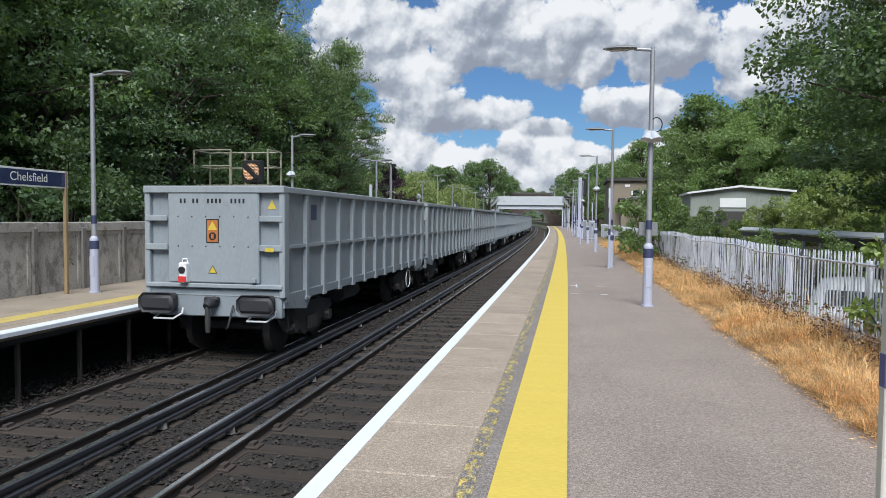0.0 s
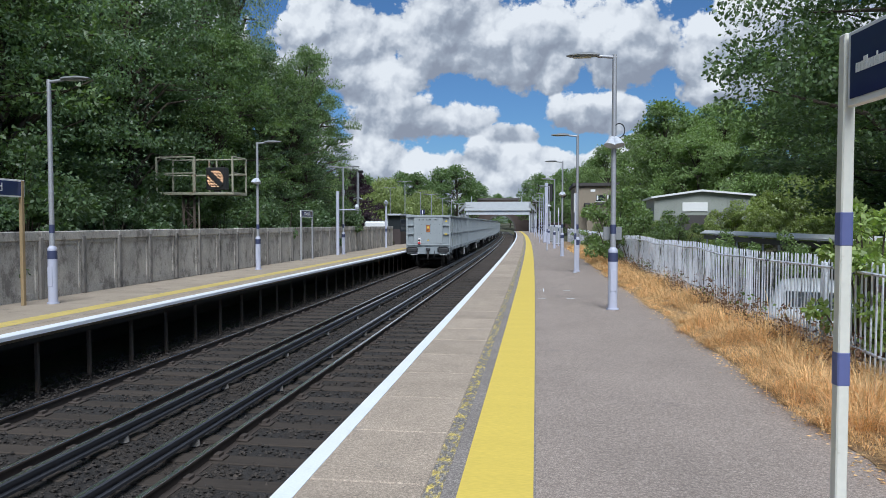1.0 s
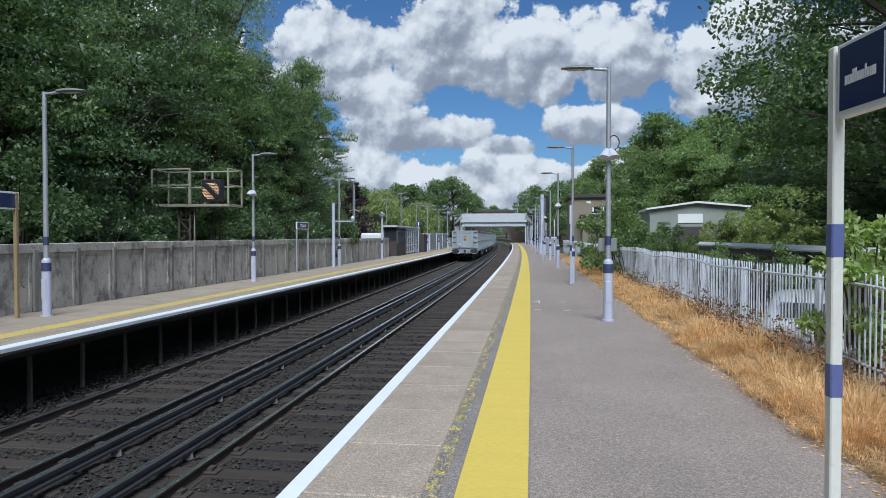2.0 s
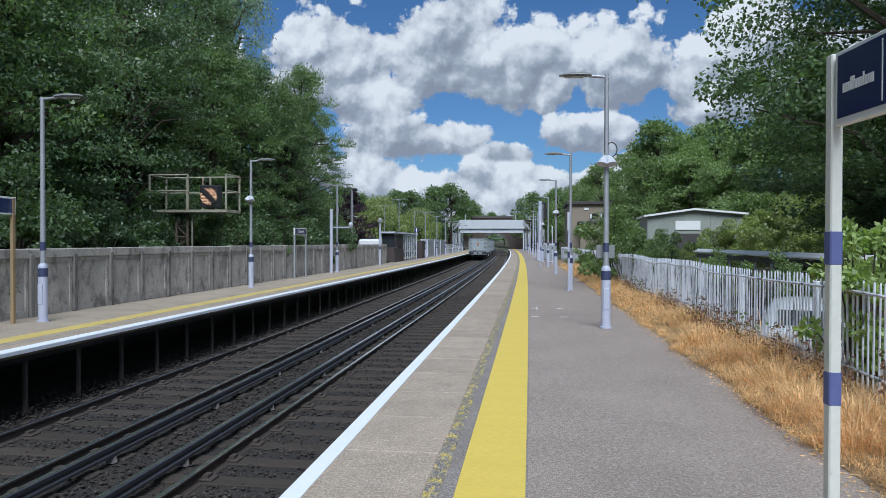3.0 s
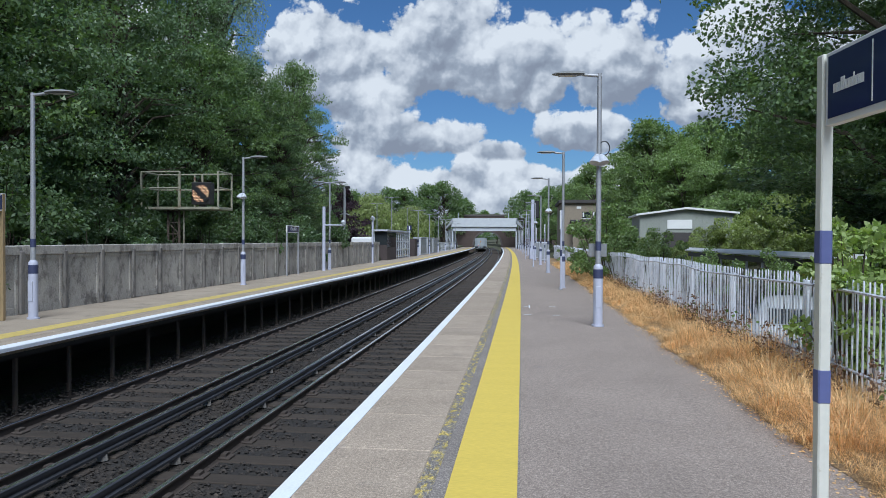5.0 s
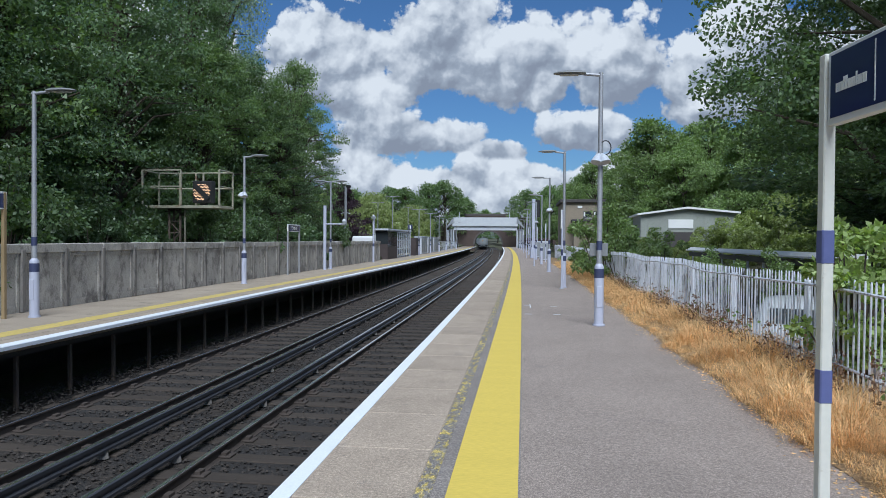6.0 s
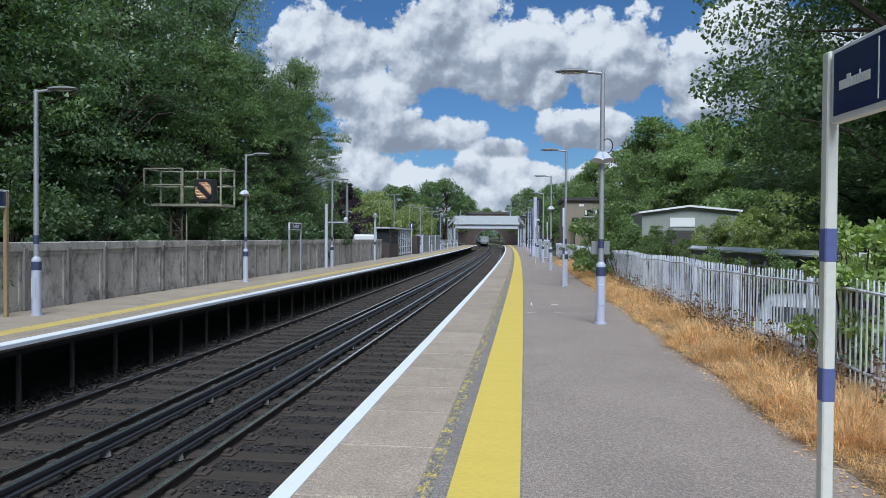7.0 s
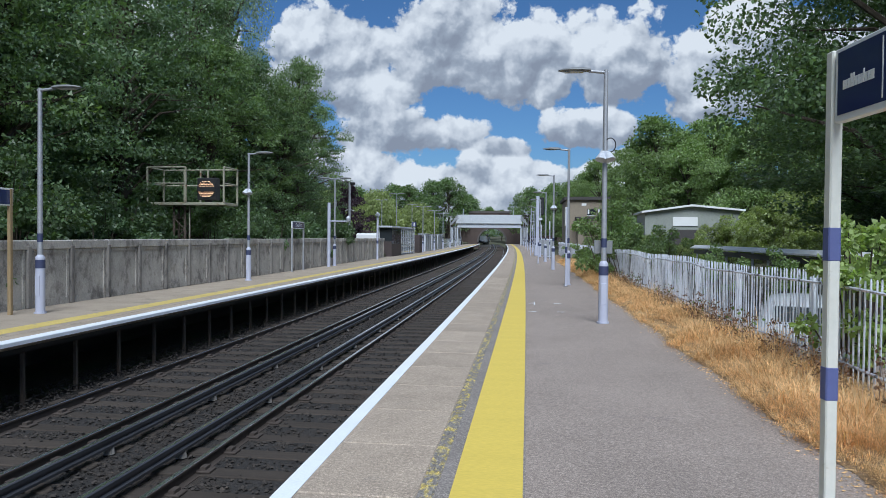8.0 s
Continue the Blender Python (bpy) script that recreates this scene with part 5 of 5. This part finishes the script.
    ob = new("dead_weeds", leaf_mesh("dead_weeds", np.concatenate(v), DEAD_WEED))
    tagged(ob, "dead brown weed stalks in front of the fence", "weeds", kind="stuff")


# ---- far end of the station ----
def build_footbridge():
    y = 132
    b = tagged(new("footbridge"), "pale grey covered station footbridge over the tracks", "footbridge")
    c = cx(y)
    L, R = -10.6 - 0.6, 1.15
    zd, zt = 3.75, 5.95
    part("deck", Shape().soft_box(L, R, 0, 2.6, zd - 0.3, zd, 0.03), SHADE_GREY, b)
    part("side_panel", Shape().box(L, R, -0.05, 0.03, zd - 0.3, zd + 0.5), SHADE_GREY, b, "pale grey side panel")
    part("side_panel", Shape().box(L, R, 2.57, 2.65, zd - 0.25, zd + 1.2), SHADE_GREY, b, "pale grey side panel")
    part("roof", Shape().prism([(-0.35, zd + 0.5), (0.35, zt), (2.25, zt), (2.95, zd + 0.5), (2.9, zd + 0.43), (2.2, zt - 0.1), (0.4, zt - 0.1), (-0.3, zd + 0.43)], 0, L - 0.2, R + 0.2), ROOF_GREY, b, "ribbed grey roof")
    for i in range(24):
        x = L + (R - L) * i / 23
        part("roof_rib", Shape().prism([(-0.38, zd + 0.52), (0.35, zt + 0.03), (0.35, zt), (-0.36, zd + 0.49)], 0, x - 0.03, x + 0.03), ROOF_GREY, b)
    for s, x0 in ((-1, L), (1, R)):
        run, drop = 1.25, 1.7
        part("end_roof", Shape().prism([(x0, zt), (x0 + s * run, zt - drop), (x0 + s * run, zt - drop - 0.35), (x0, zt - 0.9)], 1, -0.3, 2.9), ROOF_GREY, b, "sloping end roof")
        part("stair", Shape().prism([(2.6, zd), (9.0, 0.0), (8.5, 0.0), (2.6, zd - 0.35)], 0, x0 - s * 0.2, x0 + s * 1.2), SHADE_GREY, b, "steel stair")
        for k in range(5):
            xx = x0 + s * (0.1 + 0.28 * k)
            part("baluster", Shape().box(xx - 0.03, xx + 0.03, 0.0, 0.06, 0.3, zd - 0.3), SHADE_GREY, b)
        part("cross_brace", Shape().prism([(x0, 0.5), (x0 + s * 1.2, zd - 0.6), (x0 + s * 1.2, zd - 0.75), (x0, 0.35)], 1, -0.03, 0.05), SHADE_GREY, b)
        for dx in (0.0, 1.2):
            for yy in (0.1, 2.5):
                part("column", Shape().soft_box(x0 + s * dx - 0.1, x0 + s * dx + 0.1, yy - 0.1, yy + 0.1, 0, zd - 0.3, 0.02), SHADE_GREY, b)
    for x in (-10.2, -0.4):
        part("finial_post", Shape().tube([(x, 1.3, zt), (x, 1.3, zt + 1.1)], 0.06, 8), SHADE_GREY, b)
    b.matrix_basis = pose(c, y, 0)


def build_road_bridge():
    y = 172
    c = cx(y) - 4.7
    b = tagged(new("road_bridge"), "dark brick arched road bridge over the railway", "bridge")
    r, spring, top = 3.45, 0.3, 7.7
    arch = [(r * math.cos(a), spring + 3.5 * math.sin(a)) for a in (math.pi * k / 18 for k in range(19))]
    # built as wedges so that the arch stays open
    g = Shape()
    topz = lambda x: top - (0.0 if abs(x) < 9 else (abs(x) - 9) * 0.06)
    xs = [p[0] for p in arch][::-1]
    for i in range(18):
        a, d = arch[::-1][i], arch[::-1][i + 1]
        g.prism([(a[0], a[1]), (d[0], d[1]), (d[0], topz(d[0])), (a[0], topz(a[0]))], 1, 0, 3)
    g.prism([(-12, -1.3), (-r, -1.3), (-r, spring), (-r, top), (-6.5, top), (-12, 3.5)], 1, 0, 3)
    g.prism([(30, -1.3), (r, -1.3), (r, spring), (r, top), (7.5, top), (12, 4.2), (30, 2.5)], 1, 0, 3)
    part("brick_wall", g, BRICK, b, "dark red brick spandrel wall")
    for i in range(18):
        p, q = arch[i], arch[i + 1]
        k = 1.12
        stone = Shape().prism([(p[0], p[1]), (q[0], q[1]), (q[0] * k, spring + (q[1] - spring) * k), (p[0] * k, spring + (p[1] - spring) * k)], 1, -0.08, -0.005)
        part("arch_stone", stone, PARAPET, b, "sooty arch stone")
    part("parapet", Shape().prism([(-12, 3.5), (-6.5, top), (7.5, top), (12, 4.2), (30, 2.5), (30, 3.0), (12, 4.7), (7.5, top + 0.5), (-6.5, top + 0.5), (-12, 4.0)], 1, -0.1, 0.5), PARAPET, b, "dark stone parapet")
    b.matrix_basis = pose(c, y, 0, 0, 0, turn(y) * 0.5)


def build_shelter():
    s = tagged(new("waiting_shelter"), "pale framed glazed waiting shelter beside the wall", "shelter")
    part("roof", Shape().soft_box(-1.1, 0.12, -0.3, 11.8, 2.28, 2.42, 0.02), SHADE_GREY, s, "flat pale roof")
    part("end_wall", Shape().box(-1.0, 0.0, 0, 0.08, 0, 1.2), BROWN_DOOR, s, "dark boarded end wall")
    part("end_window", Shape().box(-1.0, 0.0, 0.02, 0.06, 1.2, 2.28), GLASS_DARK, s, "dark end window")
    part("back_wall", Shape().box(-1.02, -0.96, 0, 11.6, 0, 2.28), SHADE_GREY, s)
    for i in range(8):
        y = 4.4 + 7.1 * i / 7
        part("mullion", Shape().soft_box(-0.04, 0.04, y - 0.04, y + 0.04, 0, 2.28, 0.006), SHADE_GREY, s)
    for z in (0.15, 0.8, 1.5, 2.2):
        part("rail", Shape().soft_box(-0.03, 0.03, 4.4, 11.5, z - 0.035, z + 0.035, 0.006), SHADE_GREY, s)
    part("glazing", Shape().box(-0.008, 0.008, 4.4, 11.5, 0.15, 2.2), SHELTER_GLASS, s, "clear shelter glazing")
    part("lower_panel", Shape().box(-0.03, 0.03, 0.08, 4.4, 0, 1.0), BROWN_DOOR, s, "maroon lower panel")
    part("dark_window", Shape().box(-0.02, 0.02, 0.08, 4.4, 1.0, 2.2), GLASS_DARK, s, "dark shelter window")
    part("seat", Shape().soft_box(-0.9, -0.5, 2, 10, 0.42, 0.48, 0.01), NAVY, s)
    s.matrix_basis = spot(-10.3, 52.5)
    p = tagged(new("platform_sign"), "navy platform number sign on a pole", "sign")
    part("pole", Shape().tube([(0, 0, 0), (0, 0, 2.6)], 0.035, 8), SHADE_GREY, p)
    part("panel", Shape().soft_box(-0.2, 0.2, -0.03, 0.03, 2.5, 2.95, 0.01), NAVY, p)
    part("numeral_bar", Shape().box(-0.04, 0.04, -0.035, -0.029, 2.58, 2.87), SIGN_WHITE, p)
    p.matrix_basis = spot(-9.95, 62)
    h = tagged(part("brown_kiosk", Shape().soft_box(-0.9, 0.0, 0, 3.2, 0, 1.75, 0.03), BROWN_DOOR), "maroon brown boarded cabinet on the platform", "cabinet")
    h.matrix_basis = spot(-10.0, 66)
    for i in range(3):
        k = new("equipment_cabinet")
        tagged(k, "pale blue-grey equipment cabinet on the platform", "cabinet", "equipment cabinets")
        part("body", Shape().soft_box(-0.8, 0, 0, 5.2, 0, 1.85, 0.03), SHADE_GREY, k)
        for j in range(3):
            part("door", Shape().soft_box(-0.01, 0.02, 0.15 + 1.7 * j, 1.65 + 1.7 * j, 0.15, 1.7, 0.01), ROOF_GREY, k)
        part("lid", Shape().soft_box(-0.85, 0.05, -0.05, 5.25, 1.85, 1.92, 0.01), SHADE_GREY, k)
        k.matrix_basis = spot(-10.2, 72 + 6.2 * i)
    r = tagged(new("railing"), "pale steel railing along the back of the platform", "railing")
    for y in steps(92, 128, 1.8):
        part("post", Shape().box(-0.03, 0.03, -0.03, 0.03, 0, 1.3), SHADE_GREY, r, at=spot(-10.4, y))
    for z in (0.6, 1.25):
        part("bar", Shape().sweep([(-10.43, z), (-10.43, z + 0.06), (-10.37, z + 0.06), (-10.37, z)], steps(92, 128, 3)), SHADE_GREY, r)


def build_poles():
    # thick camera mast with a side arm
    m = tagged(new("camera_mast"), "pale camera mast with a side arm and dome camera", "mast")
    part("pole", Shape().tube([(0, 0, 0), (0, 0, 3.3)], 0.085, 12), POST_PAINT, m, smooth=True)
    part("arm", Shape().tube([(0, 0, 2.35), (1.05, 0, 2.35)], 0.035, 8), POST_PAINT, m, smooth=True)
    part("camera_dome", Shape().tube([(1.02, 0, 2.36), (1.02, 0, 2.5), (1.02, 0, 2.62)], [0.07, 0.12, 0.05], 12), SHADE_GREY, m, smooth=True)
    m.matrix_basis = spot(-10.05, 34.0)
    k = tagged(new("camera_pole"), "tall slim pole with a dome camera on top", "mast")
    part("pole", Shape().tube([(0, 0, 0), (0, 0, 5.2)], [0.11, 0.09], 12), POLE_GREY, k, smooth=True)
    part("cross_arm", Shape().tube([(-0.35, 0, 3.2), (0, 0, 3.35), (0.35, 0, 3.2)], 0.04, 8), POLE_GREY, k, smooth=True)
    part("camera", Shape().soft_box(0.05, 0.4, -0.1, 0.1, 5.1, 5.28, 0.03), BLACK, k)
    k.matrix_basis = pose(-12.75, 48, 0.2)
    h = tagged(new("help_point"), "short pale pole with loudspeakers on the platform", "mast")
    part("pole", Shape().tube([(0, 0, 0), (0, 0, 3.2)], 0.07, 12), POST_PAINT, h, smooth=True)
    part("band", Shape().tube([(0, 0, 1.1), (0, 0, 1.3)], 0.073, 12), NAVY, h, smooth=True)
    part("loudspeaker", Shape().tube([(0, -0.25, 3.05), (0, 0, 3.2), (0, 0.25, 3.05)], [0.12, 0.05, 0.12], 10), SHADE_GREY, h, smooth=True)
    h.matrix_basis = spot(-9.95, 45.5)
    d = lamp_post(6.6, False, (1, -1), 0.8)
    tagged(d, "tall double-headed car park lamp", "lamp post", "car park lamps")
    d.matrix_basis = pose(-17.2, 60, -0.2, 0, 0, 10)
    for x, y in ((-19, 88), (-14.5, 75), (-17, 100)):
        copy_thing(d, pose(x, y, -0.2, 0, 0, 5))
    # near side clutter among the lamps
    sg = tagged(new("colour_light_signal"), "tall colour light signal with pale ladder and black heads", "railway signal")
    part("mast", Shape().soft_box(-0.14, 0.14, -0.14, 0.14, 0, 5.2, 0.02), POST_PAINT, sg)
    part("signal_head", Shape().soft_box(0.16, 0.55, -0.25, 0.15, 3.6, 5.1, 0.05), BLACK, sg, "black signal head")
    part("ladder", Shape().tube([(-0.25, 0.3, 0), (-0.22, 0.3, 4.2)], 0.03, 6), POST_PAINT, sg)
    part("ladder", Shape().tube([(-0.58, 0.3, 0), (-0.55, 0.3, 4.2)], 0.03, 6), POST_PAINT, sg)
    for i in range(13):
        part("rung", Shape().tube([(-0.57, 0.3, 0.3 + 0.3 * i), (-0.24, 0.3, 0.3 + 0.3 * i)], 0.015, 5), POST_PAINT, sg)
    part("base_box", Shape().soft_box(-0.25, 0.25, -0.25, 0.3, 0, 0.9, 0.03), POST_PAINT, sg)
    sg.matrix_basis = spot(1.3, 60)
    for o, y, z in ((0.85, 42, 2.9), (1.3, 22.6, 2.6), (1.9, 50, 2.8), (1.2, 72, 2.9), (0.95, 84, 2.8), (1.0, 95, 2.8), (1.8, 64, 2.8)):
        p = tagged(new("sign_pole"), "slim pale pole with a small sign plate", "sign", "small sign poles")
        part("pole", Shape().tube([(0, 0, 0), (0, 0, z)], 0.035, 10), POST_PAINT, p, smooth=True)
        part("plate", Shape().soft_box(-0.05, -0.02, -0.18, 0.18, z - 0.62, z, 0.008), SIGN_WHITE, p)
        part("band", Shape().tube([(0, 0, 1.1), (0, 0, 1.3)], 0.038, 10), NAVY, p)
        part("foot", Shape().soft_box(-0.08, 0.08, -0.08, 0.08, 0, 0.02, 0.006), POLE_GREY, p)
        p.matrix_basis = spot(o, y)
    for o, y in ((2.0, 54), (2.0, 62), (2.05, 80)):
        p = tagged(new("platform_cabinet"), "pale blue-grey cabinet at the back of the platform", "cabinet", "platform cabinets")
        part("body", Shape().soft_box(-0.4, 0.3, -0.5, 0.5, 0.06, 1.5, 0.03), SHADE_GREY, p)
        part("plinth", Shape().box(-0.36, 0.26, -0.46, 0.46, 0, 0.06), CONCRETE_POST, p)
        part("door", Shape().soft_box(-0.35, 0.25, -0.52, -0.495, 0.15, 1.42, 0.008), ROOF_GREY, p)
        p.matrix_basis = spot(o, y)


def build_right_side():
    # brown two-storey station building
    b = tagged(new("station_building"), "brown flat-roofed two-storey building with small windows", "building")
    part("wall", Shape().box(0, 6.5, 0, 9, 0, 5.7), RENDERED, b, "brown rendered wall")
    part("roof", Shape().soft_box(-0.3, 6.8, -0.3, 9.3, 5.7, 6.05, 0.03), DARK_ROOF, b, "dark overhanging flat roof")
    part("annex", Shape().box(1.1, 6.5, -1.6, -0.02, 0, 3.6), RENDERED, b)
    part("annex_roof", Shape().soft_box(0.9, 6.7, -1.8, 0.0, 3.6, 3.85, 0.03), DARK_ROOF, b)
    for x in (2.2, 3.3):
        w = part("window", Shape().box(x, x + 0.9, -0.03, 0.02, 4.05, 4.75), GLASS_DARK, b)
        part("window_frame", Shape().box(x - 0.05, x + 0.95, -0.05, -0.03, 4.0, 4.06), SIGN_WHITE, w)
        part("window_blind", Shape().box(x + 0.05, x + 0.22, -0.045, -0.031, 4.2, 4.7), SIGN_WHITE, w)
    part("wall_plate", Shape().box(1.6, 2.1, -0.05, -0.002, 5.1, 5.35), SIGN_WHITE, b)
    b.matrix_basis = pose(4.3, 74.9, 0)
    s = tagged(new("shed"), "grey-green shed with white fascia among bushes", "shed")
    part("wall", Shape().prism([(0, -0.7), (0, 3.35), (3.0, 3.75), (6.1, 3.45), (6.1, -0.7)], 1, 0, 5), SHED_GREEN, s, "grey-green cladding")
    part("roof", Shape().prism([(-0.25, 3.33), (3.0, 3.77), (6.35, 3.45), (6.35, 3.57), (3.0, 3.90), (-0.25, 3.45)], 1, -0.3, 5.3), SIGN_WHITE, s, "low roof with white edge")
    part("board", Shape().soft_box(1.8, 3.4, -0.06, -0.002, 2.45, 3.05, 0.01), SIGN_WHITE, s, "white board")
    part("door", Shape().box(1.6, 3.6, -0.03, -0.001, -0.5, 2.2), DARK_ROOF, s)
    for i in range(20):
        part("cladding_rib", Shape().box(0.15 + 0.3 * i, 0.19 + 0.3 * i, -0.02, -0.0005, -0.6, 2.4 if 1.4 < 0.3 * i < 3.6 else 3.3), SHED_GREEN, s)
    s.matrix_basis = pose(7.95, 47.3, 0, 0, 0, -3)
    lot = Shape().sweep([(5.0, -1.13), (5.0, -1.08), (9.2, -1.08), (9.2, -1.13)], steps(0, 70, 2))
    tagged(part("car_park", lot, ASPHALT, label="worn grey asphalt car park below the fence"), kind="structure", category="car park")
    r = tagged(new("guard_barrier"), "long pale metal guard barrier on low posts", "barrier")
    part("beam", Shape().prism([(7.86, 1.14), (8.16, 1.14), (8.16, 1.31), (8.06, 1.31), (7.86, 1.19)], 1, 11, 34), SIGN_WHITE, r)
    part("lower_beam", Shape().prism([(8.02, 0.9), (8.08, 0.9), (8.08, 1.08), (8.02, 1.08)], 1, 11, 34), BLACK, r)
    for y in steps(11.3, 33.7, 1.6):
        part("post", Shape().soft_box(8.09, 8.15, y - 0.05, y + 0.05, -1.25, 1.158, 0.01), SHADE_GREY, r)
    c = tagged(new("parked_car"), "silver parked car behind the fence", "car")
    # cross-sections from the tail forward: distance, sill, waist and roof heights, half widths at waist and roof
    secs = [(0.0, 0.42, 0.72, 0.80, 0.66, 0.55), (0.12, 0.30, 0.84, 0.95, 0.80, 0.62), (0.55, 0.26, 0.92, 1.28, 0.85, 0.58), (1.0, 0.25, 0.93, 1.43, 0.86, 0.60), (1.7, 0.25, 0.93, 1.47, 0.86, 0.60),
            (2.4, 0.25, 0.92, 1.42, 0.86, 0.58), (3.05, 0.25, 0.90, 1.02, 0.86, 0.70), (3.8, 0.26, 0.78, 0.86, 0.82, 0.66), (4.15, 0.34, 0.62, 0.68, 0.68, 0.55)]
    g = Shape()
    for d, sill, waist, roof, hw, hr in secs:
        mid = (waist + roof) / 2
        ring = [(-hw * 0.95, sill), (-hw, (sill + waist) / 2), (-hw, waist), (-(hw + hr) / 2, mid), (-hr, roof - 0.05), (-hr * 0.6, roof), (0, roof + 0.02), (hr * 0.6, roof), (hr, roof - 0.05), ((hw + hr) / 2, mid), (hw, waist), (hw, (sill + waist) / 2), (hw * 0.95, sill)]
        g.v.extend((x, d, z) for x, z in ring)
    for i in range(len(secs) - 1):
        for k in range(13):
            a, b = i * 13 + k, i * 13 + (k + 1) % 13
            g.f.append((a, b, b + 13, a + 13))
    g.f.append(tuple(range(13))[::-1]), g.f.append(tuple(range(13 * (len(secs) - 1), 13 * len(secs))))
    part("body", g, CAR_SILVER, c, "silver painted body", True)
    for s_ in (-1, 1):
        part("side_window", Shape().prism([(0.75, 0.98), (1.05, 1.30), (2.3, 1.30), (2.75, 0.98)], 0, s_ * 0.74, s_ * 0.83), GLASS_DARK, c)
        for y in (0.75, 3.3):
            w = part("wheel", Shape().tube([(s_ * 0.68, y, 0.31), (s_ * 0.87, y, 0.31)], 0.31, 18), RUBBER, c, smooth=True)
            part("rim", Shape().tube([(s_ * 0.865, y, 0.31), (s_ * 0.88, y, 0.31)], 0.19, 14), SHADE_GREY, w)
    part("rear_window", Shape().prism([(0.18, 0.98), (0.50, 1.25), (0.47, 1.28), (0.14, 1.0)], 0, -0.5, 0.5), GLASS_DARK, c, "dark rear window")
    c.matrix_basis = pose(5.5, 14.4, -1.08, 0, 0, -20)
    v = tagged(new("parked_van"), "white van roof beyond the concrete wall", "van")
    part("body", Shape().soft_box(-1, 1, 0, 5.2, 0.4, 2.3, 0.12), CAR_WHITE, v)
    for s_ in (-1, 1):
        for y in (0.9, 4.2):
            part("wheel", Shape().tube([(s_ * 0.8, y, 0.35), (s_ * 1.01, y, 0.35)], 0.35, 16), RUBBER, v)
    v.matrix_basis = pose(-14.3, 60, -0.45, 0, 0, 8)


SHELTER_GLASS = surface("clear glazing", (0.75, 0.8, 0.82), 0.05, vary=0.02, bump=0)
SHELTER_GLASS.node_tree.nodes["Principled BSDF"].inputs["Transmission Weight"].default_value = 0.9

build_ground()
build_near_platform()
build_far_platform()
build_verge()
build_concrete_wall()
NEAR_TRACK = build_track(RAILS_NEAR, THIRD_NEAR, "near railway track with timber sleepers and third rail")
FAR_TRACK = build_track(RAILS_FAR, THIRD_FAR, "far railway track with timber sleepers and third rail")
build_stones()
build_lamps()
build_signs()
ARM, ARM_AT = build_banner()
build_fence()
build_footbridge()
build_road_bridge()
build_shelter()
build_poles()
build_right_side()
CARS, TAIL = build_train()
build_trees()
build_grass()


def motions():
    times = [0, 1, 2, 3, 4, 5, 6, 7, 8]
    for i, car in enumerate(CARS):
        walk(car, [(t, train_pose(REAR + SPEED * t + PITCH * i)) for t in times])
    walk(TAIL, [(t, train_pose(REAR + SPEED * t) @ pose(-0.52, 0.30, 1.335)) for t in times])
    c = ARM_AT
    a, b = pose(c.x, c.y - 0.032, c.z, 0, 45, 0), pose(c.x, c.y - 0.032, c.z)
    walk(ARM, [(0, a), (6.9, a), (7.0, a), (7.4, b), (7.5, b), (8, b)])


motions()
